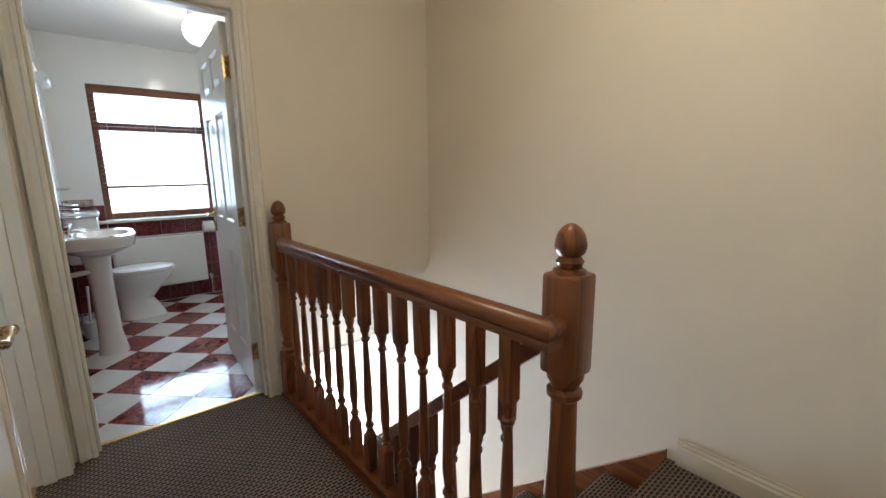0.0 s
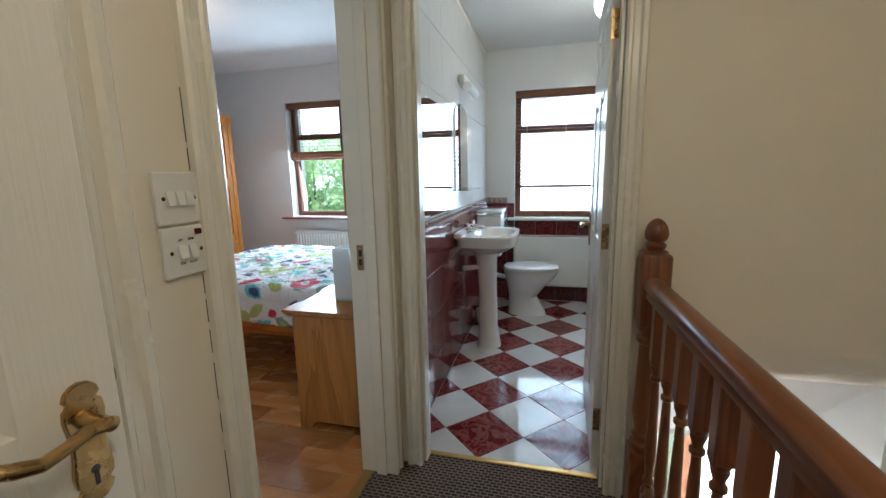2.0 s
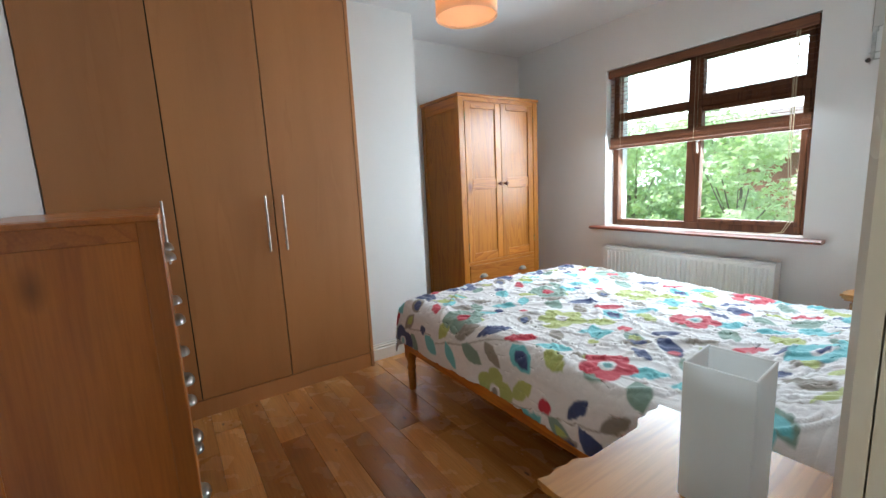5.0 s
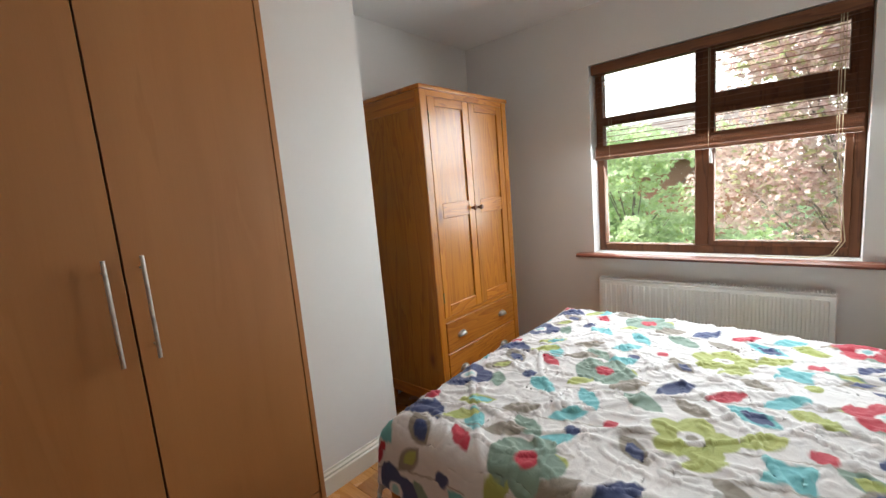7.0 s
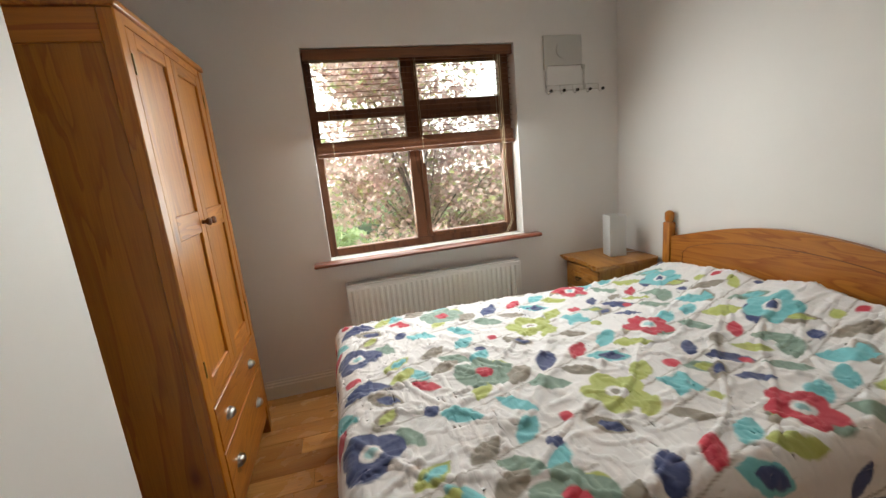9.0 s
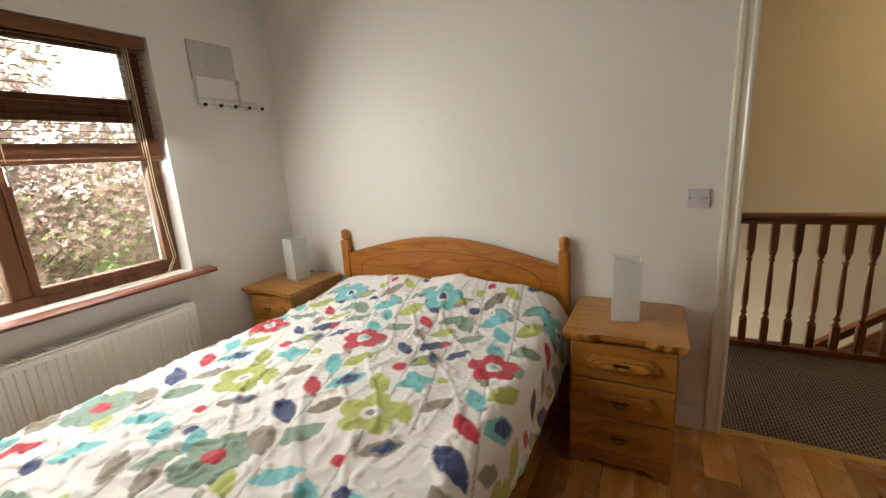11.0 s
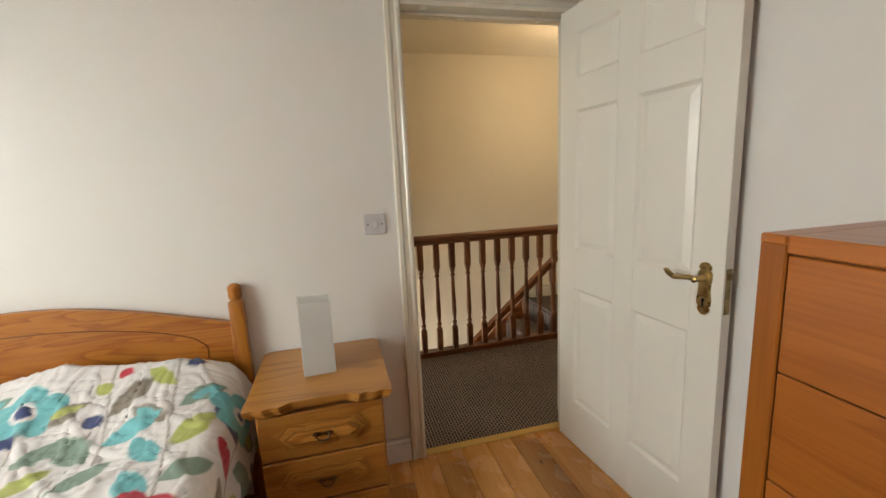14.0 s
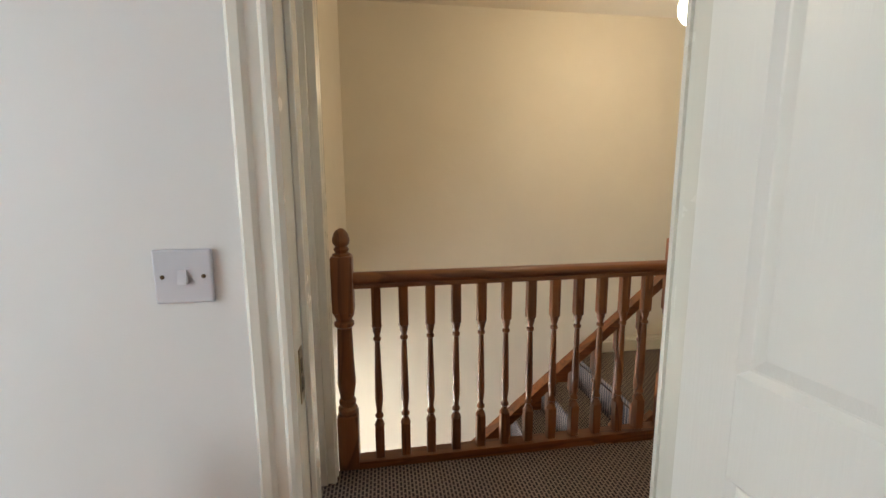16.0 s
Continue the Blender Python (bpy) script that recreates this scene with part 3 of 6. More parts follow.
for nm, ax, a, b, f, s in (("baseboard_1", "x", -3.20, WX0, NW0, -1), ("baseboard_2", "y", BD1 + 0.07, 4.80, WX0 - 0.006, -1), ("baseboard_3", "y", 2.88, 3.375, -2.765, 1), ("baseboard_4", "x", -2.6, -0.2, 1.33, 1),
                           ("baseboard_5", "y", -1.3, 0.56, 1.96, -1), ("baseboard_6", "y", 3.375, 4.80, -3.20, 1)):
    bm = bmesh.new()
    skirting(bm, ax, a, b, f, s)
    structure(nm, bm, GLOSS if nm != "baseboard_2" else WALL_WHITE, "white painted moulded skirting board", "skirting board")
for nm, bmx in (("threshold_1", boxed(WX0 - 0.012, WX0 + 0.03, BD0, BD1, -0.01, 0.006, 0.003)), ("threshold_2", boxed(TD0, TD1, 2.318, 2.342, -0.01, 0.007, 0.003))):
    structure(nm, bmx, BRASS_STRIP, "worn brass threshold strip", "threshold strip")

# ---- oak floor boards ----
random.seed(11)
floor_bed = thing("floor_bedroom", "varnished oak plank floor with knots", "floor")
floor_bed["kind"] = "structure"
widths = 0.130
lens = (0.55, 0.80, 1.10)
plank_mesh = {}
for ln in lens:
    plank_mesh[ln] = mesh_of(boxed(-ln / 2 + 0.0005, ln / 2 - 0.0005, -widths / 2 + 0.0005, widths / 2 - 0.0005, -0.016, 0, 0.0010), "plank", PLANK)
XA, XB = -3.195, WX0 + 0.02
py = 1.335
while py < 4.80:
    px = XA - random.random() * 0.9
    while px < XB:
        ln = random.choice(lens)
        x0, x1 = max(px, XA), min(px + ln, XB)
        y1 = min(py + widths, 4.818)
        if x1 - x0 > 0.05:
            if x0 == px and x1 == px + ln and y1 == py + widths:
                ob = new("plank", plank_mesh[ln])
            else:
                h, w2 = (x1 - x0) / 2, (y1 - py) / 2
                ob = new("plank", mesh_of(boxed(-h + 0.0005, h - 0.0005, -w2 + 0.0005, w2 - 0.0005, -0.016, 0, 0.0010), "plank", PLANK))
            ob.parent = floor_bed
            ob.location = ((x0 + x1) / 2, (py + y1) / 2, random.uniform(-0.0006, 0.0004))
        px += ln
    py += widths

# ---- bathroom floor tiles, laid diagonally ----
floor_bath = thing("floor_bathroom", "burgundy and white glazed floor tiles laid diagonally", "floor")
floor_bath["kind"] = "structure"
TS = 0.272
tile_me = []
for mat in (TILE_FLOOR_RED, TILE_WHITE):
    tile_me.append(mesh_of(boxed(-TS / 2 + 0.0015, TS / 2 - 0.0015, -TS / 2 + 0.0015, TS / 2 - 0.0015, -0.007, 0, 0.0015), "floor_tile", mat))
c45 = math.cos(radians(45))


def clipped_tile(cx, cy, mat, x0, x1, y0, y1):
    bm = boxed(-TS / 2 + 0.0015, TS / 2 - 0.0015, -TS / 2 + 0.0015, TS / 2 - 0.0015, -0.007, 0)
    bmesh.ops.transform(bm, matrix=pose(cx, cy, 0, 0, 0, 45), verts=bm.verts)
    for co, no in (((x0, 0, 0), (-1, 0, 0)), ((x1, 0, 0), (1, 0, 0)), ((0, y0, 0), (0, -1, 0)), ((0, y1, 0), (0, 1, 0))):
        g = bmesh.ops.bisect_plane(bm, geom=bm.verts[:] + bm.edges[:] + bm.faces[:], plane_co=co, plane_no=no, clear_outer=True)
        ed = [e for e in g["geom_cut"] if isinstance(e, bmesh.types.BMEdge)]
        if ed:
            bmesh.ops.edgeloop_fill(bm, edges=ed)
    return bm if len(bm.faces) else None


for x0, x1, y0, y1 in ((WX1 + 0.012, 0.975, 2.342, 3.14), (WX1 + 0.012, 1.745, 3.14, 4.80)):
    for i in range(-14, 15):
        for j in range(-14, 15):
            cx, cy = 0.289 + (i - j) * TS * c45, 2.34 + TS * c45 + (i + j) * TS * c45
            ext = TS * c45
            if cx < x0 - ext or cx > x1 + ext or cy < y0 - ext or cy > y1 + ext:
                continue
            if x0 + ext < cx < x1 - ext and y0 + ext < cy < y1 - ext:
                ob = new("floor_tile", tile_me[(i + j) % 2])
                ob.matrix_basis = pose(cx, cy, 0, 0, 0, 45)
            else:
                bm = clipped_tile(cx, cy, None, x0, x1, y0, y1)
                if bm is None:
                    continue
                ob = new("floor_tile", mesh_of(bm, "floor_tile", TILE_WHITE if (i + j) % 2 else TILE_FLOOR_RED))
            ob.parent = floor_bath

# ---- bathroom wall tiles ----
def tile_field(name, label, axis, face, sign, u0, u1, z0, z1, w, h, skip=None):
    """Tiles on a wall: axis 'x' lies along x on a face y = face; axis 'y' along y on a face x = face."""
    ob = thing(name, label, "wall tiles")
    ob["kind"] = "structure"
    g, th = 0.003, 0.007
    bm = bmesh.new()
    if axis == "x":
        box(bm, u0, u1, face, face + sign * 0.004, z0, z1)
    else:
        box(bm, face, face + sign * 0.004, u0, u1, z0, z1)
    part("grout_bed", bm, GROUT_RED, ob)
    cache = {}
    z = z0
    while z < z1 - 0.01:
        hh = min(h, z1 - z)
        u = u0
        while u < u1 - 0.01:
            ww = min(w, u1 - u)
            if not (skip and skip(u, u + ww, z, z + hh)):
                key = (round(ww, 3), round(hh, 3))
                if key not in cache:
                    if axis == "x":
                        bm = boxed(g / 2, ww - g / 2, 0, sign * th, g / 2, hh - g / 2, 0.0015)
                    else:
                        bm = boxed(0, sign * th, g / 2, ww - g / 2, g / 2, hh - g / 2, 0.0015)
                    cache[key] = mesh_of(bm, "wall_tile", TILE_RED)
                t = new("wall_tile", cache[key])
                t.parent = ob
                t.location = (u, face, z) if axis == "x" else (face, u, z)
            u += w
        z += h
    return ob

tile_field("wall_tiles_west", "burgundy glazed wall tiles below a patterned border", "y", WX1, 1, 2.372, 4.812, 0.0, 0.965, 0.20, 0.241)
tile_field("wall_tiles_north", "burgundy glazed wall tiles under the bathroom window", "x", 4.82, -1, 0.248, 1.745, 0.0, 0.798, 0.20, 0.1596)
tile_field("wall_tiles_corner", "burgundy glazed wall tiles beside the bathroom window", "x", 4.82, -1, WX1 + 0.008, 0.244, 0.0, 0.965, 0.20, 0.1608)
white_tiles = thing("wall_tiles_white", "glossy white wall tiles above the dado", "wall tiles")
white_tiles["kind"] = "structure"
wt = mesh_of(boxed(0, 0.006, 0.001, 0.239, 0.001, 0.329, 0.001), "wall_tile", TILE_WALL_WHITE)
for iy in range(10):
    for iz in range(4):
        o = new("wall_tile", wt)
        o.parent, o.location = white_tiles, (WX1, 2.374 + iy * 0.24, 1.024 + iz * 0.33)

# patterned border tiles
BORDER = paint("border_tile_cream", (0.55, 0.50, 0.44), 0.15, 40, 0.02, 0.1, 30)
BORDER_RED = paint("border_scroll_red", (0.16, 0.03, 0.03), 0.15, 40, 0.02, 0.05)
border = thing("border_tiles", "cream border tiles with burgundy scroll pattern", "wall tiles")
border["kind"] = "structure"
b_me = mesh_of(boxed(0, 0.010, 0.001, 0.199, 0.0, 0.055, 0.002), "border_tile", BORDER)
bm = bmesh.new()
for k in range(4):
    u = 0.025 + 0.05 * k
    tube(bm, [(0.0105, u + 0.018 * math.cos(a * 0.7), 0.0275 + 0.015 * math.sin(a * 0.7) * (1 if k % 2 else -1)) for a in range(8)], 0.0022, 5)
    lathe(bm, [(0.006, 0.008), (0.006, 0.0125), (0.003, 0.0135)], 0.0, u, 8, "x", 0.0275)
box(bm, 0.0095, 0.0115, 0.001, 0.199, 0.003, 0.007)
box(bm, 0.0095, 0.0115, 0.001, 0.199, 0.048, 0.052)
s_me = mesh_of(bm, "scroll", BORDER_RED)
for i in range(12):
    o = new("border_tile", b_me)
    o.parent, o.location = border, (WX1, 2.372 + i * 0.2, 0.967)
    q = new("scroll", s_me)
    q.parent = o
for i in range(1):
    o = new("border_tile", b_me)
    o.parent, o.matrix_basis = border, pose(WX1 + 0.012, 4.82, 0.967, 0, 0, -90)
    q = new("scroll", s_me)
    q.parent = o

# ---- balustrade ----
RX, RXN = 0.912, 0.950   # line of the rail at the far and the near newel


def rail_x(y):
    return RX + (RXN - RX) * (2.145 - y) / (2.145 - 0.517)



def turned(bm, prof, x, y, seg=14):
    return lathe(bm, prof, x, y, seg)


def baluster_mesh(z0, z1):
    bm = bmesh.new()
    h, w = z1 - z0, 0.0205
    a, b = z0 + 0.20 * h, z0 + 0.775 * h
    box(bm, -w, w, -w, w, z0, a, 0.003)
    box(bm, -w, w, -w, w, b, z1, 0.003)
    for zz, s in ((a, 1), (b, -1)):
        lathe(bm, [(0.024, zz - s * 0.004), (0.017, zz + s * 0.014), (0.014, zz + s * 0.018)] if s > 0 else [(0.014, zz - 0.018), (0.017, zz - 0.014), (0.024, zz + 0.004)], 0, 0, 12)
    m = b - a
    lathe(bm, [(0.013, a + 0.012), (0.013, a + 0.03), (0.019, a + 0.036), (0.019, a + 0.045), (0.013, a + 0.052), (0.012, a + 0.065), (0.0175, a + 0.11), (0.018, a + 0.135), (0.0165, a + 0.2),
               (0.013, b - 0.12), (0.011, b - 0.075), (0.011, b - 0.068), (0.0175, b - 0.062), (0.0175, b - 0.052), (0.012, b - 0.046), (0.013, b - 0.036), (0.018, b - 0.022), (0.019, b - 0.012)], 0, 0, 12)
    return mesh_of(bm, "baluster", BAND, True)


def newel(parent, x, y, z0, top, w=0.046):
    bm = bmesh.new()
    bt = top - 0.115
    bb = bt - 0.25
    box(bm, x - w, x + w, y - w, y + w, bb, bt, 0.011, 2)
    box(bm, x - w, x + w, y - w, y + w, z0, 0.26, 0.008, 2)
    lathe(bm, [(0.030, 0.245), (0.043, 0.27), (0.043, 0.285), (0.032, 0.295), (0.038, 0.31), (0.038, 0.32), (0.03, 0.33), (0.041, 0.40), (0.036, 0.50), (0.032, bb - 0.075), (0.031, bb - 0.07),
               (0.043, bb - 0.058), (0.043, bb - 0.045), (0.033, bb - 0.036), (0.036, bb - 0.026), (0.044, bb - 0.012), (0.046, bb + 0.006)], x, y, 18)
    post = part("newel_post", bm, BAND, parent, "turned square newel post", True)
    bm = bmesh.new()
    lathe(bm, [(0.040, bt - 0.004), (0.038, bt + 0.006), (0.026, bt + 0.012), (0.030, bt + 0.020), (0.033, bt + 0.026), (0.027, bt + 0.034), (0.024, bt + 0.038), (0.034, bt + 0.048), (0.037, bt + 0.062),
               (0.036, bt + 0.072), (0.031, bt + 0.090), (0.022, bt + 0.104), (0.010, bt + 0.113), (0.002, bt + 0.115)], x, y, 20)
    part("finial", bm, BAND, post, "acorn finial", True)
    return post


banister = thing("banister", "varnished dark pine balustrade with turned spindles along the landing", "banister")
newel(banister, 0.92, 2.185, 0.0, 1.092)
newel(banister, 1.03, 0.517, -0.2, 1.112)
RAILP = ((-0.024, 0.834), (0.024, 0.834), (0.024, 0.846), (0.021, 0.853), (0.030, 0.864), (0.030, 0.881), (0.023, 0.895), (0.010, 0.902), (-0.010, 0.902), (-0.023, 0.895), (-0.030, 0.881), (-0.030, 0.864), (-0.021, 0.853), (-0.024, 0.846))
bm = bmesh.new()
ends = [[bm.verts.new((RX + a, 2.145, z)) for a, z in RAILP], [bm.verts.new((RXN + a, 0.517 + a, z)) for a, z in RAILP], [bm.verts.new((0.99, 0.517 + a, z)) for a, z in RAILP]]
for ra, rb in zip(ends, ends[1:]):
    for k in range(len(ra)):
        bm.faces.new((ra[k], ra[(k + 1) % len(ra)], rb[(k + 1) % len(ra)], rb[k]))
bm.faces.new(ends[0])
bm.faces.new(ends[-1][::-1])
bmesh.ops.recalc_face_normals(bm, faces=bm.faces)
part("handrail", bm, BAND_Y, banister, "moulded handrail with a mitred end", True)
bm = prism(bmesh.new(), [(RX - 0.035, 2.145), (RX + 0.035, 2.145), (RXN + 0.033, 0.56), (RXN - 0.037, 0.56)], "z", -0.01, 0.034)
part("base_rail", bm, BAND_Y, banister)
part("apron", boxed(LX, LX + 0.02, 0.60, 2.25, -0.27, -0.012), BAND_Y, banister, "stained apron board under the spindles")
bme = baluster_mesh(0.034, 0.836)
for k in range(13):
    o = new("baluster", bme)
    o.parent, o.location = banister, (rail_x(2.046 - 0.1186 * k), 2.046 - 0.1186 * k, 0)

# ---- stairs ----
RISE, GO, SY = 0.2077, 0.240, 0.60
stairs = thing("stairs", "carpeted straight stairs going down beside the landing", "stairs")
for i in range(1, 13):
    zt = -RISE * i
    bm = bmesh.new()
    y0, y1 = SY + GO * (i - 1), SY + GO * i
    box(bm, 1.06, 1.935, y0 - 0.005, y1 + 0.02, zt - 0.035, zt, 0.012, 2)
    box(bm, 1.06, 1.935, y0 - 0.012, y0 + 0.012, zt - 0.03, zt + RISE - 0.03)
    part("step", bm, CARPET, stairs)
SL = RISE / GO


def sloped(bm, x0, x1, ya, yb, off, th):
    prism(bm, [(ya, off - SL * (ya - SY)), (yb, off - SL * (yb - SY)), (yb, off - th - SL * (yb - SY)), (ya, off - th - SL * (ya - SY))], "x", x0, x1)


bm = bmesh.new()
sloped(bm, 1.935, 1.958, SY + 0.0, 3.5, 0.045, 0.30)
part("wall_string", bm, BAND_Y, stairs, "stained wall string")
bm = bmesh.new()
sloped(bm, 1.012, 1.048, SY, 3.5, 0.06, 0.32)
part("string", bm, BAND_Y, stairs, "stained outer string")
bm = bmesh.new()
sloped(bm, 1.002, 1.058, SY - 0.03, 3.4, 0.815, 0.055)
stair_rail = part("stair_handrail", bm, BAND_Y, stairs, "sloping handrail")
sb = baluster_mesh(0.05, 0.775)
for k in range(22):
    y = 0.70 + 0.12 * k
    o = new("baluster", sb)
    o.parent, o.location = stairs, (1.03, y, -SL * (y - SY))


# ---- doors ----
def rounded_plate(bm, w, h, t):
    """A shaped lock plate: domed ends, shoulders and a slight waist."""
    half = ((0.0, 0.5), (0.22, 0.485), (0.40, 0.44), (0.47, 0.385), (0.36, 0.35), (0.50, 0.31), (0.53, 0.22), (0.46, 0.10), (0.44, 0.0))
    quarter = [(w * u, h * v) for u, v in half]
    low = [(u, -v) for u, v in quarter[-2::-1]]
    right = quarter + low
    pts = right + [(-u, v) for u, v in right[-2:0:-1]]
    prism(bm, pts, "y", 0, t)


def lever_handle(parent, x, z, yface, sign, towards):
    """Brass plate with a scrolled lever, on the face y = yface that looks along sign."""
    bm = bmesh.new()
    rounded_plate(bm, 0.044, 0.166, 0.007)
    bmesh.ops.bevel(bm, geom=[e for e in bm.edges if all(abs(v.co.y - 0.007) < 1e-5 for v in e.verts)], offset=0.002, segments=2, affect="EDGES")
    bmesh.ops.transform(bm, matrix=pose(x, yface, z) @ Matrix.Diagonal((1, sign, 1, 1)), verts=bm.verts)
    bmesh.ops.recalc_face_normals(bm, faces=bm.faces)
    plate = part("handle_plate", bm, BRASS, parent, "brass lever handle with lock plate", True)
    bm = bmesh.new()
    zl = z + 0.035
    lathe(bm, [(0.013, 0.0), (0.013, 0.012), (0.009, 0.02), (0.0085, 0.045), (0.010, 0.052), (0.004, 0.056)], x, yface, 14, "y", zl)
    if sign < 0:
        bmesh.ops.transform(bm, matrix=Matrix.Translation((0, 2 * yface, 0)) @ Matrix.Diagonal((1, -1, 1, 1)), verts=bm.verts)
    yl = yface + sign * 0.046
    pts = [(x, yl, zl), (x + towards * 0.02, yl, zl + 0.003), (x + towards * 0.045, yl + sign * 0.003, zl - 0.002), (x + towards * 0.07, yl + sign * 0.003, zl - 0.006), (x + towards * 0.09, yl, zl + 0.001), (x + towards * 0.105, yl - sign * 0.004, zl + 0.008), (x + towards * 0.115, yl - sign * 0.006, zl + 0.009)]
    tube(bm, pts, [0.009, 0.0085, 0.0075, 0.0085, 0.009, 0.008, 0.004], 12)
    bmesh.ops.recalc_face_normals(bm, faces=bm.faces)
    part("lever", bm, BRASS, plate, "", True)
    bm = bmesh.new()
    box(bm, x - 0.003, x + 0.003, yface + sign * 0.0068, yface + sign * 0.0078, z - 0.058, z - 0.038)
    lathe(bm, [(0.0055, 0.0068), (0.0055, 0.0078)], x, yface if sign > 0 else yface - 0.0146, 10, "y", z - 0.036)
    part("keyhole", bm, DARK, plate)


def six_panel_door(name, label, w, m, handle_sides=(1, -1), handle_in=0.058, handle_z=0.938):
    """Hinged along its own z at x = 0; the leaf runs to x = w, thickness y 0..0.035."""
    d = thing(name, label, "door")
    d["kind"] = "structure"
    d.matrix_basis = m
    H, T = 1.972, 0.036
    st, ms = 0.108, 0.10
    pw = (w - 2 * st - ms) / 2
    zs = ((0.225, 0.785), (0.965, 1.562), (1.69, 1.868))
    bm = bmesh.new()
    y0, y1 = 0.0105, T - 0.0105
    box(bm, 0.001, w - 0.001, y0 + 0.002, y1 - 0.002, 0.006, H - 0.001)
    for xa, xb in ((0, st), (w - st, w), (st + pw, st + pw + ms)):
        box(bm, xa, xb, 0, T, 0.005, H, 0.0015)
    zz = [0.005] + [v for p in zs for v in p] + [H]
    for a, b in zip(zz[0::2], zz[1::2]):
        for xa in (st, st + pw + ms):
            box(bm, xa, xa + pw, 0.0003, T - 0.0003, a, b)
    part("leaf", bm, DOOR_WHITE, d)
    for a, b in zs:
        for xa in (st, st + pw + ms):
            bm = bmesh.new()
            for s, yb in ((-1, y0 + 0.0008), (1, y1 - 0.0008)):
                # moulded raised field
                i1, i2 = 0.015, 0.040
                yo = 0.0005 if s < 0 else T - 0.0005
                q = [(xa, a), (xa + pw, a), (xa + pw, b), (xa, b)]
                def ring(ins, y):
                    return [bm.verts.new((x + (ins if k in (0, 3) else -ins), y, z + (ins if k in (0, 1) else -ins))) for k, (x, z) in enumerate(q)]
                r0, r1, r2, r3 = ring(0.0, yo), ring(0.011, yb), ring(i1, yb), ring(i2, yo + (0.0025 if s < 0 else -0.0025))
                for p, u in ((r0, r1), (r1, r2), (r2, r3)):
                    for k in range(4):
                        f = (p[k], p[(k + 1) % 4], u[(k + 1) % 4], u[k])
                        bm.faces.new(f if s < 0 else f[::-1])
                bm.faces.new(r3 if s < 0 else r3[::-1])
            part("panel", bm, DOOR_WHITE, d)
    for s in handle_sides:
        lever_handle(d, w - handle_in, handle_z, T if s > 0 else 0.0, s, -1)
    bm = boxed(w - 0.0005, w + 0.0015, 0.006, T - 0.006, 0.868, 1.008, 0.001)
    lathe(bm, [(0.004, 0), (0.004, 0.002)], w, T / 2, 8, "x", 0.88)
    part("lock_plate", bm, BRASS_DULL, d, "dull brass lock faceplate")
    part("latch", boxed(w, w + 0.009, 0.011, 0.025, 0.975, 0.995, 0.002), BRASS_DULL, d)
    return d


def hinge(parent, at, sign=1):
    bm = bmesh.new()
    lathe(bm, [(0.0065, -0.05), (0.0065, 0.05)], 0, 0, 10)
    lathe(bm, [(0.0045, -0.056), (0.0075, -0.05)], 0, 0, 10)
    lathe(bm, [(0.0075, 0.05), (0.0045, 0.056)], 0, 0, 10)
    box(bm, -0.001, 0.001, -0.034, 0.0, -0.05, 0.05)
    bmesh.ops.transform(bm, matrix=at, verts=bm.verts)
    return part("hinge", bm, BRASS_DULL, parent, "dull brass butt hinge", True)


bed_door = six_panel_door("door_1", "white six-panel door standing open against the bedroom wall", 0.796, pose(-0.200, 1.430, 0, 0, 0, 185.4) @ Matrix.Translation((0, -0.036, 0)))
bath_door = six_panel_door("door_2", "white six-panel bathroom door standing open", 0.726, pose(0.770, 2.384, 0, 0, 0, 88.0) @ Matrix.Translation((0, -0.036, 0)))
cup_door = six_panel_door("door_3", "cream-white six-panel cupboard door standing slightly ajar", 0.705, pose(WX1 + 0.002, AD0 + 0.003, 0, 0, 0, 86.4), (-1,), 0.045, 0.918)
for z in (0.23, 1.0, 1.76):
    hinge(bath_case, pose(0.806, 2.378, z, 0, 0, 10))
# stepped rebate of the hinge jamb
part("rebate", boxed(-0.123, -0.066, BD0 + 0.0125, 1.386, 0.0, BDH - 0.013, 0.003), GLOSS, bed_case)
part("rebate", boxed(-0.199, -0.124, BD0 + 0.001, 1.429, 0.0, BDH - 0.013, 0.003), GLOSS, bed_case)
# hinge leaf and strike plates let into the linings
for nm, x0, x1, y0, y1, z0, z1 in (("strike_plate", -0.150, -0.122, BD1 - 0.0015, BD1 + 0.001, 0.885, 0.985),):
    bm = boxed(x0, x1, y0, y1, z0, z1, 0.0008)
    part(nm, bm, BRASS_DULL, bed_case, "brass strike plate with cut-outs")
    for za, zb in ((0.905, 0.93), (0.94, 0.965)):
        part("keep_hole", boxed(x0 + 0.008, x1 - 0.006, y0 - 0.0006, y0 + 0.0004, za, zb), DARK, bed_case)
for z in (0.23, 1.0, 1.76):
    bm = bmesh.new()
    box(bm, -0.0018, 0.0002, 0.008, 0.034, z - 0.065, z + 0.035, 0.0006)
    leaf = part("hinge_leaf", bm, BRASS_DULL, bed_door, "dull brass hinge leaf")
    for k in (-0.03, 0.0, 0.03):
        part("hinge_screw", lathe(bmesh.new(), [(0.004, -0.0018), (0.003, -0.0026)], 0.0, 0.021 + (0.005 if k else -0.005), 10, "x", z - 0.015 + k), STEEL, leaf)
    leaf = part("hinge_leaf", boxed(-0.0022, 0.0002, 0.004, 0.034, z - 0.05, z + 0.05, 0.0006), BRASS, bath_door, "brass hinge leaf")
    for k in (-0.03, 0.0, 0.03):
        part("hinge_screw", lathe(bmesh.new(), [(0.004, -0.0022), (0.003, -0.003)], 0.0, 0.019 + (0.005 if k else -0.005), 10, "x", z + k), STEEL, leaf)
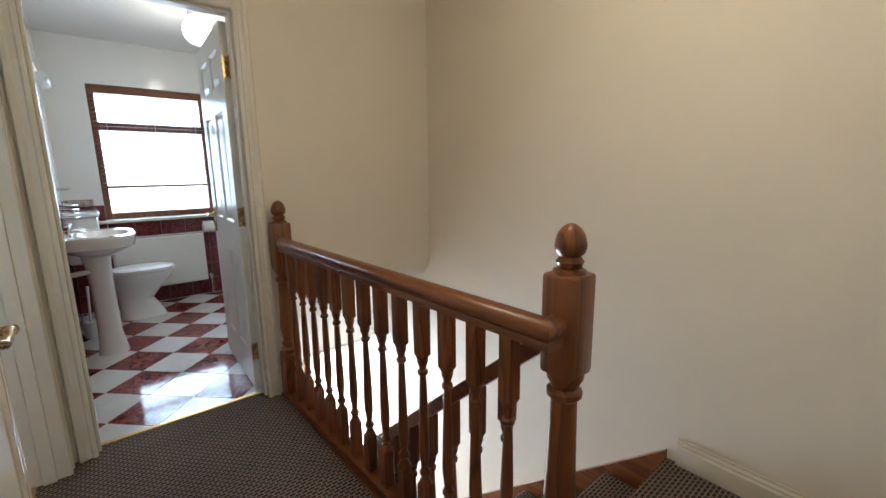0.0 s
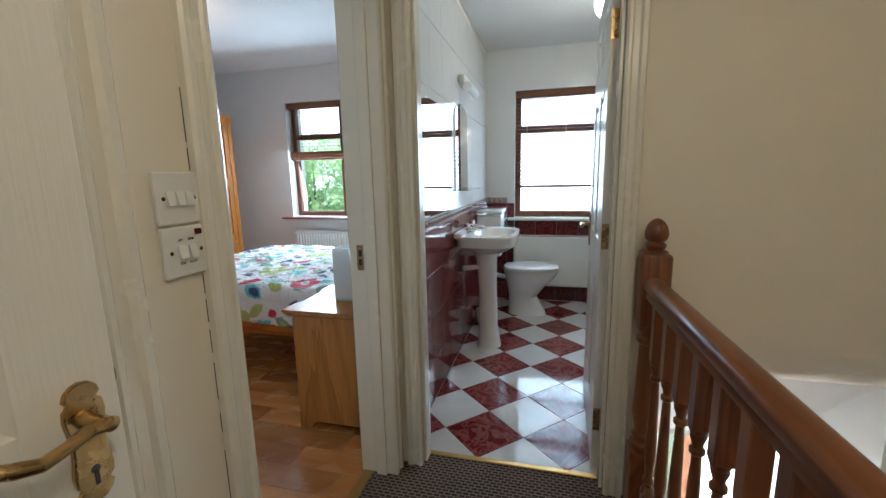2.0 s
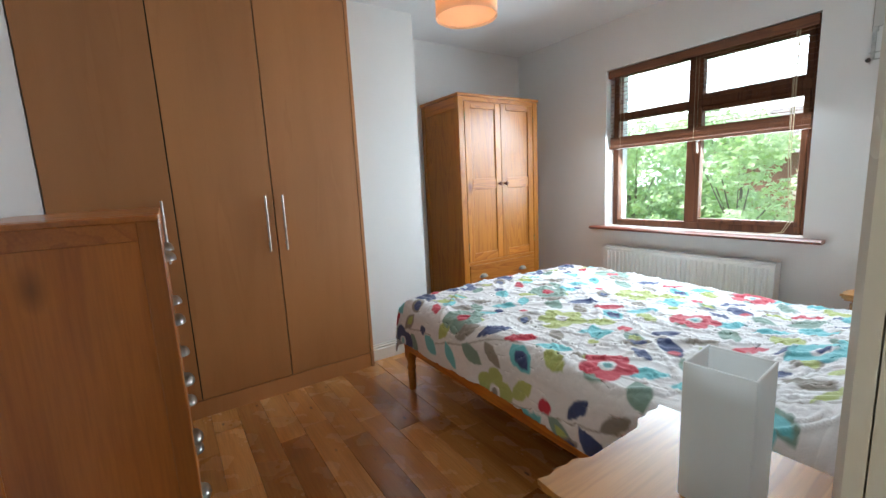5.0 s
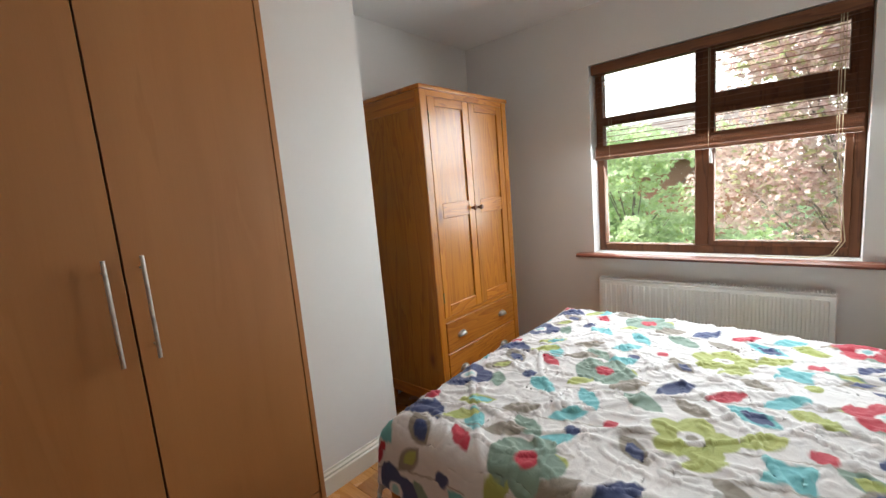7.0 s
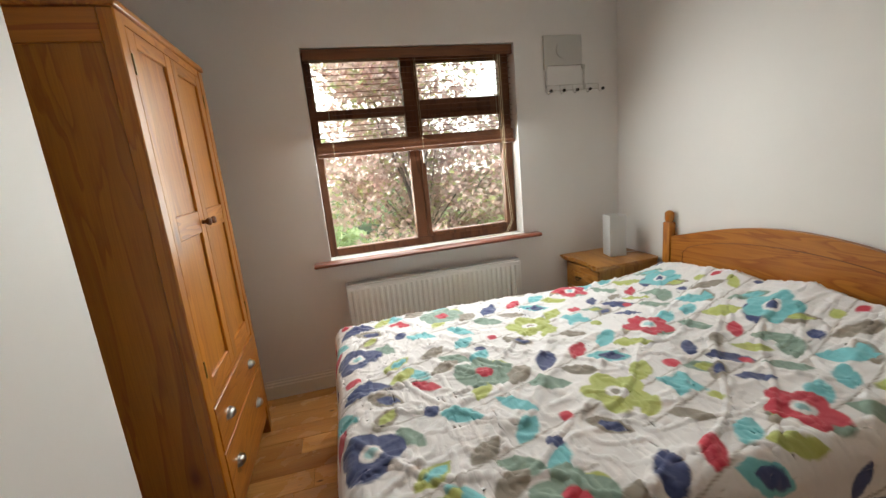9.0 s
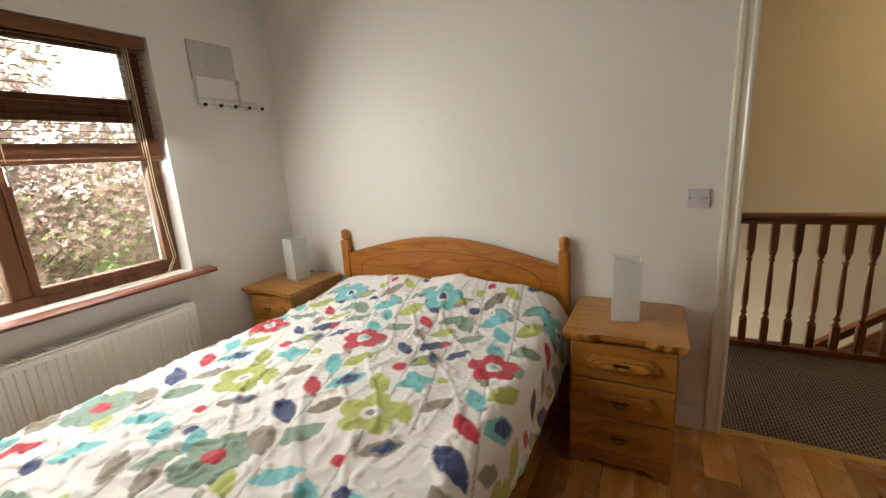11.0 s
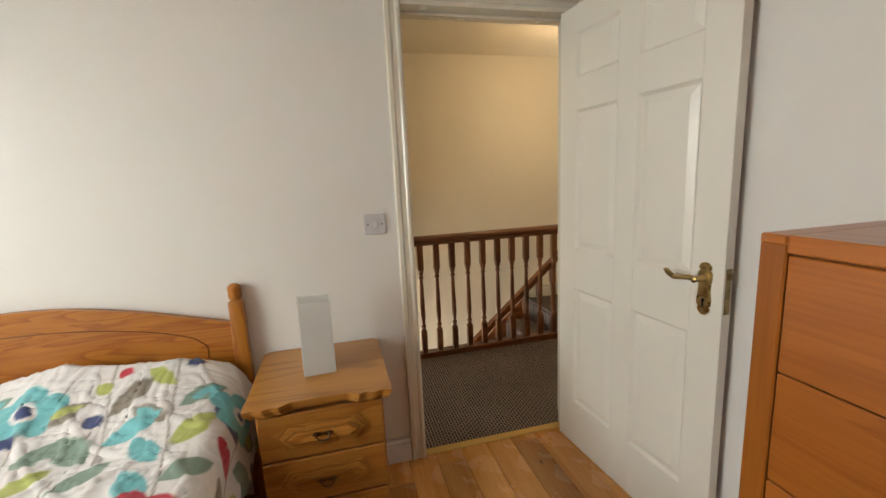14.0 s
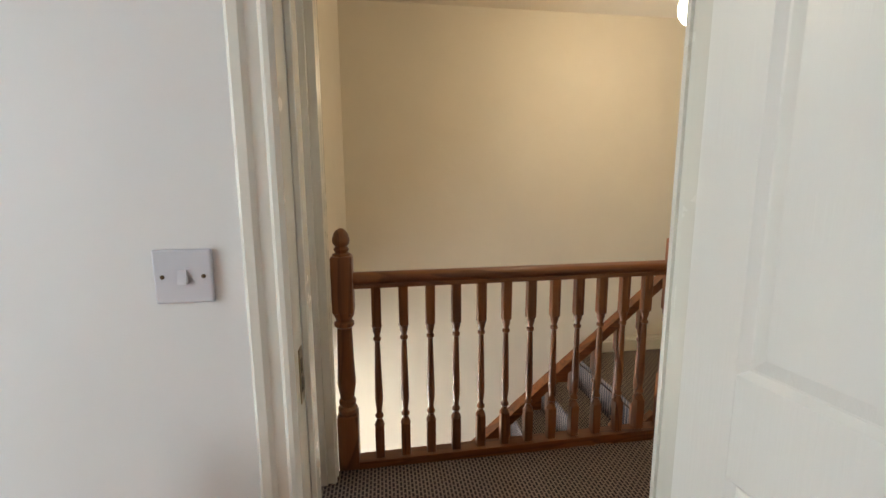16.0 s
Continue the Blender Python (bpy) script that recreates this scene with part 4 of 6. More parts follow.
part("strike_plate", boxed(WX1 + 0.0, WX1 + 0.004, AD1 - 0.003, AD1 + 0.010, 0.865, 0.985, 0.001), BRASS_DULL, cup_case)


# dark cracks in the paint between the wall and the bedroom door frame
for z0, z1 in ((0.12, 0.22), (0.26, 0.47), (0.50, 0.72), (0.76, 0.80), (0.83, 0.905), (0.925, 0.97), (0.985, 1.03), (1.04, 1.076), (1.262, 1.30), (1.31, 1.40)):
    part("paint_crack", boxed(WX1, WX1 + 0.0006, 1.3042, 1.3056, z0, z1), SHADOW_GAP, bed_case)

# ---- switches ----
def switch_plate(name, label, m, rockers, neon=False, words=False):
    """Plate in local x (across), z (up), looking along -y."""
    t = thing(name, label, "light switch")
    t.matrix_basis = m
    part("plate", boxed(-0.043, 0.043, -0.009, 0, -0.043, 0.043, 0.003, 2), PLASTIC if neon or rockers > 1 else PLASTIC_GREY, t)
    for k in range(rockers):
        u = (k - (rockers - 1) / 2) * (0.019 if rockers == 3 else 0.021)
        bm = bmesh.new()
        prism(bm, [(-0.009, -0.011), (-0.0165, -0.011), (-0.011, 0.011), (-0.009, 0.011)], "x", u - 0.0065, u + 0.0065)
        part("rocker", bm, PLASTIC if rockers > 1 else PLASTIC_GREY, t)
    for u in (-0.030, 0.030):
        bm = lathe(bmesh.new(), [(0.0036, -0.0092), (0.003, -0.0104)], u, 0, 10, "y", 0.0)
        part("screw", bm, BRASS_DARK, t)
    if neon:
        part("neon_window", boxed(0.020, 0.034, -0.0105, -0.008, 0.026, 0.036), LENS_RED, t, "dark red neon indicator")
    if words:
        for txt, u, z in (("OFF", -0.0105, 0.018), ("SINK", 0.0105, 0.018), ("ON", -0.0105, -0.0215), ("BATH", 0.0105, -0.0215)):
            cu = bpy.data.curves.new("lettering", "FONT")
            cu.body, cu.size, cu.align_x, cu.extrude = txt, 0.0062, "CENTER", 0.0002
            o = new("lettering", cu)
            o.data.materials.append(INK)
            me = bpy.data.meshes.new_from_object(o)
            bpy.data.objects.remove(o)
            o = new("lettering", me)
            o.parent, o.matrix_basis = t, pose(u, -0.0094, z, 90, 0, 0)
    return t


switch_plate("light_switch", "white triple-rocker light switch on cream wall", pose(WX1, 1.268, 1.216, 0, 0, 90), 3)
switch_plate("water_heater_switch", "white water heater switch with red neon and lettering", pose(WX1, 1.270, 1.126, 0, 0, 90), 2, True, True)
switch_plate("light_switch", "single grey-white light switch beside the bedroom door", pose(WX0 - 0.006, 2.318, 1.127, 0, 0, -90), 1)


# ---- ceiling lights ----
def globe_light(name, label, x, y, z, r, mat, top):
    t = thing(name, label, "ceiling light", (x, y, z))
    prof = [(0.001, -r)] + [(r * math.sin(math.pi * k / 14), -r * math.cos(math.pi * k / 14)) for k in range(1, 13)] + [(r * 0.45, r * 0.95)]
    g = part("globe", lathe(bmesh.new(), prof, 0, 0, 24), mat, t, "lit opal glass globe", True)
    g.visible_shadow = False
    part("base", lathe(bmesh.new(), [(r * 0.5, r * 0.9), (r * 0.6, r * 0.95), (r * 0.6, top - z)], 0, 0, 20), CERAMIC, t, "", True)
    return t


globe_light("ceiling_light", "lit white glass globe ceiling light on the landing", 0.95, 0.58, 2.055, 0.085, GLOBE, CEIL)
globe_light("ceiling_light", "lit white glass globe ceiling light in the bathroom", 0.90, 3.5, 2.22, 0.095, GLOBE_BATH, CEIL - 0.03)

# ---- bedroom window, blind, sill, radiator ----
def bar(bm, x0, x1, y0, y1, z0, z1):
    box(bm, x0, x1, y0, y1, z0, z1, 0.004)


win = thing("window_1", "brown timber casement window with four panes", "window")
win["kind"] = "structure"
X0, X1, Z0, Z1 = WIN
FY0, FY1 = 4.925, 4.99
XM = -1.61
bm = bmesh.new()
for a in ((X0, X0 + 0.045, Z0, Z1), (X1 - 0.045, X1, Z0, Z1), (X0 + 0.045, X1 - 0.045, Z1 - 0.045, Z1), (X0 + 0.045, X1 - 0.045, Z0, Z0 + 0.05), (XM - 0.035, XM + 0.035, Z0 + 0.05, Z1 - 0.045),
          (X0 + 0.045, XM - 0.035, 1.668, 1.722), (XM + 0.035, X1 - 0.045, 1.668, 1.722)):
    bar(bm, a[0], a[1], FY0, FY1, a[2], a[3])
part("window_frame", bm, MAHOGANY, win, "brown stained window frame")
for xa, xb, za, zb in ((XM + 0.035, X1 - 0.045, Z0 + 0.05, 1.668), (XM + 0.035, X1 - 0.045, 1.722, Z1 - 0.045)):
    bm = bmesh.new()
    w = 0.03
    for a in ((xa, xa + w, za, zb), (xb - w, xb, za, zb), (xa + w, xb - w, za, za + w), (xa + w, xb - w, zb - w, zb)):
        bar(bm, a[0], a[1], FY0 - 0.012, FY0 + 0.04, a[2], a[3])
    part("sash", bm, MAHOGANY, win)
for xa, xb, za, zb in ((X0 + 0.04, XM - 0.03, Z0 + 0.045, 1.67), (XM + 0.06, X1 - 0.07, Z0 + 0.075, 1.645), (X0 + 0.04, XM - 0.03, 1.72, Z1 - 0.04), (XM + 0.06, X1 - 0.07, 1.745, Z1 - 0.07)):
    p = part("pane", boxed(xa, xb, FY0 + 0.024, FY0 + 0.030, za, zb), CLEAR, win)
    p.visible_shadow = False
bm = bmesh.new()
tube(bm, [(XM + 0.048, FY0 - 0.016, 1.47), (XM + 0.048, FY0 - 0.034, 1.46), (XM + 0.050, FY0 - 0.036, 1.42), (XM + 0.052, FY0 - 0.034, 1.36)], 0.007, 8)
box(bm, XM + 0.037, XM + 0.060, FY0 - 0.018, FY0 - 0.010, 1.44, 1.50, 0.003)
part("window_handle", bm, STEEL, win, "steel casement handle", True)
bm = bmesh.new()
prism(bm, [(4.745, 0.806), (4.752, 0.800), (4.925, 0.800), (4.925, 0.824), (4.752, 0.824), (4.742, 0.815)], "x", -2.325, -0.825)
part("window_sill", bm, SILL_RED, win, "reddish stained window board with rounded nose")


def blind(name, label, x0, x1, y, ztop, zbot, pelmet, n, stack, tilt=6.0):
    t = thing(name, label, "venetian blind")
    part("pelmet", boxed(x0 - 0.003, x1 + 0.003, y - 0.032, y - 0.012, ztop - pelmet, ztop, 0.003), MAHOG_X, t, "wooden pelmet")
    part("headrail", boxed(x0 + 0.005, x1 - 0.005, y - 0.010, y + 0.03, ztop - 0.045, ztop - 0.005), MAHOG_X, t)
    me = mesh_of(boxed(x0 + 0.006, x1 - 0.006, -0.0135, 0.0135, -0.0014, 0.0014), "slat", SLAT)
    ladders = (x0 + 0.10, (x0 + x1) / 2 + 0.01, x1 - 0.10)
    zt, zs = ztop - pelmet + 0.005, zbot + 0.024 + stack
    for k in range(n):
        o = new("slat", me)
        o.parent, o.matrix_basis = t, pose(0, y + 0.008, zs + (zt - zs) * (k + 0.6) / n, tilt + random.uniform(-1.2, 1.2), random.uniform(-0.12, 0.12), 0)
    m2 = int(stack / 0.0030)
    for k in range(m2):
        o = new("slat", me)
        o.parent, o.matrix_basis = t, pose(random.uniform(-0.002, 0.002), y + 0.008 + random.uniform(-0.002, 0.002), zbot + 0.026 + k * 0.0030, 0, 0, 0)
    part("bottom_rail", boxed(x0 + 0.004, x1 - 0.004, y - 0.016, y + 0.032, zbot, zbot + 0.023, 0.004), MAHOG_X, t)
    for lx in ladders:
        for dy in (-0.016, 0.030):
            part("ladder_cord", tube(bmesh.new(), [(lx, y + dy, zbot + 0.01), (lx, y + dy, ztop - 0.03)], 0.0011, 5), WHITE_CORD, t)
    return t


random.seed(5)
bl = blind("venetian_blind", "brown wooden venetian blind half raised in the window", X0 + 0.012, X1 - 0.012, 4.862, 2.045, 1.443, 0.058, 14, 0.066, 8)
for dx in (0.0, 0.012):
    part("pull_cord", tube(bmesh.new(), [(X1 - 0.105 + dx, 4.84, 1.99), (X1 - 0.103 + dx, 4.838, 1.30), (X1 - 0.085 + dx, 4.838, 1.02), (X1 - 0.075 + dx, 4.842, 0.92), (X1 - 0.115 + dx, 4.850, 0.845), (X1 - 0.21 + dx, 4.86, 0.829), (X1 - 0.42 + dx * 2, 4.852, 0.829)], 0.0022, 6), WHITE_CORD, bl, "cream pull cord")


def radiator(name, label, x0, x1, y0, y1, z0, z1, valve_x, pitch=0.0333, flat=False):
    t = thing(name, label, "radiator")
    bm = bmesh.new()
    n = max(int((x1 - x0 - 0.04) / pitch), 2)
    w = (x1 - x0 - 0.04) / n
    box(bm, x0, x1, y0 + 0.008, y0 + 0.02, z0, z1 - 0.012, 0.004)
    if not flat:
        rib = mesh_of(prism(bmesh.new(), [(0.006, y0 + 0.0085), (0.011, y0), (w - 0.011, y0), (w - 0.006, y0 + 0.0085)], "z", z0 + 0.025, z1 - 0.035), "rib", RADIATOR)
        for k in range(n):
            o = new("rib", rib)
            o.parent, o.location = t, (x0 + 0.02 + k * w, 0, 0)
    else:
        box(bm, x0 + 0.01, x1 - 0.01, y0, y0 + 0.01, z0 + 0.01, z1 - 0.02, 0.004)
    part("panel", bm, RADIATOR, t, "", False)
    for xx in (x0, x1 - 0.004):
        part("side_cover", boxed(xx, xx + 0.004, y0 + 0.012, y1 - 0.02, z0 + 0.02, z1, 0.001), RADIATOR, t)
    bm = bmesh.new()
    box(bm, x0 + 0.004, x1 - 0.004, y0 + 0.01, y0 + 0.016, z1 - 0.006, z1)
    for k in range(int((x1 - x0) / 0.016)):
        box(bm, x0 + 0.006 + k * 0.016, x0 + 0.010 + k * 0.016, y0 + 0.016, y1 - 0.022, z1 - 0.006, z1)
    part("top_grille", bm, RADIATOR, t)
    part("rear_panel", boxed(x0 + 0.01, x1 - 0.01, y1 - 0.035, y1 - 0.024, z0 + 0.02, z1 - 0.02), RADIATOR, t)
    for xx in (x0 + 0.15, x1 - 0.15):
        part("bracket", boxed(xx, xx + 0.03, y1 - 0.024, y1, z0 + 0.05, z1 - 0.06), RADIATOR, t)
    bm = bmesh.new()
    tube(bm, [(valve_x, (y0 + y1) / 2, -0.002), (valve_x, (y0 + y1) / 2, z0 + 0.03)], 0.008, 8)
    lathe(bm, [(0.014, z0 + 0.0), (0.018, z0 + 0.01), (0.018, z0 + 0.05), (0.012, z0 + 0.055)], valve_x, (y0 + y1) / 2, 12)
    part("valve", bm, CHROME, t, "chrome valve and pipe", True)
    return t


radiator("radiator", "white ribbed panel radiator under the bedroom window", -2.16, -1.01, 4.705, 4.82, 0.14, 0.676, -2.185)

# vent cover and hook rack
vent = thing("vent_cover", "square grey-white wall vent cover", "vent")
part("plate", boxed(-0.724, -0.444, 4.808, 4.82, 1.897, 2.084, 0.004), VENT_GREY, vent)
part("dial", lathe(bmesh.new(), [(0.05, 4.804), (0.05, 4.809)], -0.584, 0, 20, "y", 1.99), VENT_GREY, vent)
rack = thing("hook_rack", "chrome over-door hook rack with five black-tipped hooks", "hook rack")
bm = bmesh.new()
for z in (1.775, 1.742):
    tube(bm, [(-0.725, 4.80, z), (-0.335, 4.80, z)], 0.003, 6)
part("rails", bm, STEEL, rack)
for x in (-0.712, -0.435):
    bm = bmesh.new()
    box(bm, x - 0.008, x + 0.008, 4.806, 4.811, 1.742, 1.90, 0.002)
    box(bm, x - 0.012, x + 0.012, 4.805, 4.82, 1.875, 1.90, 0.003)
    part("strap", bm, STEEL, rack)
for k in range(5):
    x = -0.715 + k * 0.0955
    bm = tube(bmesh.new(), [(x, 4.80, 1.775), (x, 4.797, 1.74), (x, 4.785, 1.722), (x, 4.765, 1.722), (x, 4.752, 1.732)], 0.003, 6)
    h = part("hook", bm, STEEL, rack, "", True)
    part("tip", lathe(bmesh.new(), [(0.002, -0.011), (0.009, -0.007), (0.011, 0.0), (0.009, 0.007), (0.002, 0.011)], x, 4.748, 12, "y", 1.734), DARK, h, "black round tip", True)

# ---- pendant lamp ----
pend = thing("pendant_lamp", "lit orange cloth drum pendant lamp", "pendant lamp", (-1.91, 3.19, 0))
bm = bmesh.new()
seg = 40
for rr in (0.157, 0.1545):
    lo = [bm.verts.new((rr * math.cos(2 * math.pi * k / seg), rr * math.sin(2 * math.pi * k / seg), 2.068)) for k in range(seg)]
    hi = [bm.verts.new((v.co.x, v.co.y, 2.300)) for v in lo]
    for k in range(seg):
        f = (lo[k], lo[(k + 1) % seg], hi[(k + 1) % seg], hi[k])
        bm.faces.new(f if rr > 0.155 else f[::-1])
part("shade", bm, SHADE, pend, "orange cloth drum shade", True)
part("cord", tube(bmesh.new(), [(0, 0, 2.25), (0, 0, CEIL)], 0.004, 6), PLASTIC, pend)
part("ceiling_rose", lathe(bmesh.new(), [(0.045, CEIL - 0.025), (0.05, CEIL)], 0, 0, 16), PLASTIC, pend)
b = part("bulb", lathe(bmesh.new(), [(0.01, 2.14)] + [(0.032 * math.sin(math.pi * k / 8), 2.18 - 0.032 * math.cos(math.pi * k / 8)) for k in range(1, 8)] + [(0.013, 2.235), (0.013, 2.26)], 0, 0, 14), glow("bulb_glow", (1, 0.72, 0.42), 6.0), pend, "lit bulb", True)
b.visible_shadow = False
bm = bmesh.new()
for k in range(3):
    a = 2 * math.pi * k / 3
    tube(bm, [(0, 0, 2.27), (0.155 * math.cos(a), 0.155 * math.sin(a), 2.297)], 0.002, 5)
part("spider", bm, STEEL, pend)
bm = lathe(bmesh.new(), [(0.150, 2.078), (0.150, 2.081)], 0, 0, 32)
part("diffuser", bm, shade_material(), pend, "pale cloth diffuser")

# ---- fitted wardrobe ----
fit_w = thing("fitted_wardrobe", "beech laminate fitted wardrobe with three tall doors", "wardrobe")
FX = -2.685
part("carcass", boxed(-3.198, FX - 0.022, 1.332, 2.848, 0.0, CEIL - 0.002), SHADOW_GAP, fit_w)
part("end_panel", boxed(-3.198, FX + 0.002, 2.846, 2.868, 0.0, CEIL - 0.004, 0.001), BEECH, fit_w)
part("plinth", boxed(FX - 0.02, FX - 0.004, 1.334, 2.845, 0, 0.098), BEECH, fit_w)
part("head_strip", boxed(FX - 0.02, FX - 0.001, 1.334, 2.845, CEIL - 0.045, CEIL - 0.004), BEECH, fit_w)
for k, (a, b_, hy) in enumerate(((1.336, 1.825, 1.775), (1.831, 2.315, 2.268), (2.321, 2.843, 2.362))):
    dm = boxed(FX - 0.019, FX, a, b_, 0.104, CEIL - 0.05, 0.0012)
    dr = part("wardrobe_door", dm, BEECH, fit_w)
    bm = bmesh.new()
    tube(bm, [(FX + 0.038, hy, 0.895), (FX + 0.038, hy, 1.218)], 0.006, 10)
    for z in (0.935, 1.18):
        tube(bm, [(FX, hy, z), (FX + 0.038, hy, z)], 0.004, 8)
    part("bar_handle", bm, STEEL, dr, "brushed steel bar handle", True)

# ---- pine wardrobe ----
def cup_pull(parent, m):
    """Half a dome, open below, on a thin flange."""
    bm = bmesh.new()
    rows = []
    for i in range(15):
        a = math.pi * i / 14
        rows.append([bm.verts.new((0.038 * math.cos(a) * math.cos(e), 0.001 + 0.024 * math.sin(e) ** 0.8, 0.026 * math.sin(a) * math.cos(e) - 0.008)) for e in [math.pi / 2 * k / 6 for k in range(6)]])
    for p, q in zip(rows, rows[1:]):
        for j in range(5):
            bm.faces.new((p[j], q[j], q[j + 1], p[j + 1]))
    bm.faces.new([r[5] for r in rows])
    bmesh.ops.solidify(bm, geom=bm.faces[:], thickness=0.0014)
    prism(bm, [(0.043 * math.cos(math.pi * k / 12), 0.031 * math.sin(math.pi * k / 12) - 0.008) for k in range(13)], "y", 0.0, 0.0015)
    bmesh.ops.transform(bm, matrix=m, verts=bm.verts)
    bmesh.ops.recalc_face_normals(bm, faces=bm.faces)
    return part("cup_handle", bm, STEEL, parent, "brushed steel cup handle", True)


ward = thing("pine_wardrobe", "honey pine two-door wardrobe with drawers below", "wardrobe")
PX, PY0, PY1, PT = -2.668, 3.672, 4.505, 1.890
bm = bmesh.new()
box(bm, -3.19, PX - 0.012, PY0 + 0.012, PY1 - 0.012, 0.10, PT - 0.03)
part("body", bm, PINE_Z, ward)
for y0 in (PY0, PY1 - 0.055):
    for x0 in (PX - 0.045, -3.19):
        part("corner_post", boxed(x0, x0 + 0.045, y0, y0 + 0.055, 0.0, PT - 0.02, 0.004), PINE_Z, ward)
for y0 in (PY0 + 0.004, PY1 - 0.022):
    for za, zb in ((PT - 0.11, PT - 0.02), (0.09, 0.16)):
        part("side_rail", boxed(-3.145, PX - 0.045, y0, y0 + 0.018, za, zb, 0.002), PINE_X, ward)
part("top", boxed(-3.195, PX + 0.008, PY0 - 0.008, PY1 + 0.008, PT - 0.02, PT + 0.004, 0.006, 2), PINE_Y, ward)
part("top_rail", boxed(PX - 0.03, PX - 0.004, PY0 + 0.055, PY1 - 0.055, PT - 0.05, PT - 0.02), PINE_Y, ward)
ym = (PY0 + PY1) / 2
for y0, y1, ky in ((PY0 + 0.058, ym - 0.001, ym - 0.032), (ym + 0.001, PY1 - 0.058, ym + 0.032)):
    z0, z1, w = 0.608, PT - 0.053, 0.058
    bm = bmesh.new()
    for a, b_ in ((y0, y0 + w), (y1 - w, y1)):
        box(bm, PX - 0.024, PX - 0.002, a, b_, z0, z1, 0.002)
    dr = part("wardrobe_door", bm, PINE_Z, ward)
    for a, b_ in ((z0, z0 + 0.066), (1.177, 1.262), (z1 - 0.048, z1)):
        part("door_rail", boxed(PX - 0.024, PX - 0.0025, y0 + w, y1 - w, a, b_, 0.002), PINE_Y, dr)
    for a, b_ in ((z0 + 0.066, 1.177), (1.262, z1 - 0.048)):
        part("door_panel", boxed(PX - 0.022, PX - 0.013, y0 + w, y1 - w, a, b_), PINE_Z, dr)
    part("knob", lathe(bmesh.new(), [(0.008, 0), (0.007, 0.012), (0.014, 0.020), (0.016, 0.027), (0.012, 0.033), (0.003, 0.035)], PX - 0.002, ky, 14, "x", 1.215), MAHOGANY, dr, "dark turned wooden knob", True)
    for z in (0.70, 1.70):
        part("hinge", boxed(PX - 0.006, PX + 0.003, (y0 - 0.002) if y0 < ym - 0.1 else y1 - 0.002, (y0 + 0.004) if y0 < ym - 0.1 else y1 + 0.004, z, z + 0.06), BRASS_DULL, dr)
part("mid_rail", boxed(PX - 0.03, PX - 0.004, PY0 + 0.055, PY1 - 0.055, 0.582, 0.606), PINE_Y, ward)
for a, b_ in ((0.398, 0.578), (0.162, 0.392)):
    dw = part("drawer", boxed(PX - 0.02, PX + 0.002, PY0 + 0.058, PY1 - 0.058, a, b_, 0.003), PINE_Y, ward)
    for y in (PY0 + 0.19, PY1 - 0.21):
        cup_pull(dw, pose(PX + 0.002, y, (a + b_) / 2 - 0.005, 0, 0, -90))
part("bottom_rail", boxed(PX - 0.03, PX - 0.006, PY0 + 0.055, PY1 - 0.055, 0.095, 0.158), PINE_Y, ward)

# ---- chest of drawers ----
chest = thing("chest_of_drawers", "dark honey pine chest of drawers with steel cup handles", "chest of drawers")
CX0, CX1, CY0, CY1, CT = -2.235, -1.385, 1.350, 1.768, 1.196
part("body", boxed(CX0 + 0.012, CX1 - 0.012, CY0 + 0.01, CY1 - 0.012, 0.06, CT - 0.02), SHADOW_GAP, chest)
for x0 in (CX0, CX1 - 0.045):
    for y0 in (CY0, CY1 - 0.05):
        part("leg", boxed(x0, x0 + 0.045, y0, y0 + 0.05, 0, CT - 0.016, 0.003), CHEST_Z, chest)
for xa, xb in ((CX0 + 0.008, CX0 + 0.020), (CX1 - 0.020, CX1 - 0.008)):
    part("side_panel", boxed(xa, xb, CY0 + 0.048, CY1 - 0.048, 0.08, CT - 0.02), CHEST_Z, chest)
for x0 in (CX0 + 0.003, CX1 - 0.025):
    for za, zb in ((CT - 0.065, CT - 0.016), (0.06, 0.12)):
        part("side_rail", boxed(x0, x0 + 0.022, CY0 + 0.048, CY1 - 0.048, za, zb, 0.002), CHEST_X, chest)
part("top", boxed(CX0 + 0.046, CX1 - 0.046, CY0, CY1 + 0.002, CT - 0.030, CT, 0.003), CHEST_X, chest)
part("top_side", boxed(CX0, CX0 + 0.045, CY0, CY1 + 0.001, CT - 0.018, CT - 0.001, 0.003), CHEST_X, chest)
part("top_side", boxed(CX1 - 0.045, CX1, CY0, CY1 + 0.001, CT - 0.018, CT - 0.001, 0.003), CHEST_X, chest)
for k in range(5):
    zb = 1.163 - k * 0.204
    dw = part("drawer", boxed(CX0 + 0.048, CX1 - 0.048, CY1 - 0.022, CY1 - 0.001, zb - 0.201, zb, 0.002), CHEST_X, chest)
    for x in (CX1 - 0.275, CX0 + 0.275):
        cup_pull(dw, pose(x, CY1 - 0.001, zb - 0.112, 0, 0, 0) @ Matrix.Diagonal((1.2, 1.15, 1.1, 1)))
part("plinth", boxed(CX0 + 0.046, CX1 - 0.046, CY1 - 0.03, CY1 - 0.012, 0.05, 0.135), CHEST_X, chest)


# ---- nightstands ----
def wavy_front(x_of, y0, y1, n=48):
    """Front edge of a top: lobed ears at both corners, a straight stretch set back between them."""
    pts = []
    for k in range(n + 1):
        u = k / n
        d = min(u, 1 - u)
        ear = min(max((0.31 - d) / 0.09, 0.0), 1.0)
        lobe = 0.5 + 0.5 * math.cos(2 * math.pi * d / 0.12)
        pts.append((x_of + 0.006 - ear * (0.016 + 0.007 * lobe), y0 + (y1 - y0) * u))
    return pts


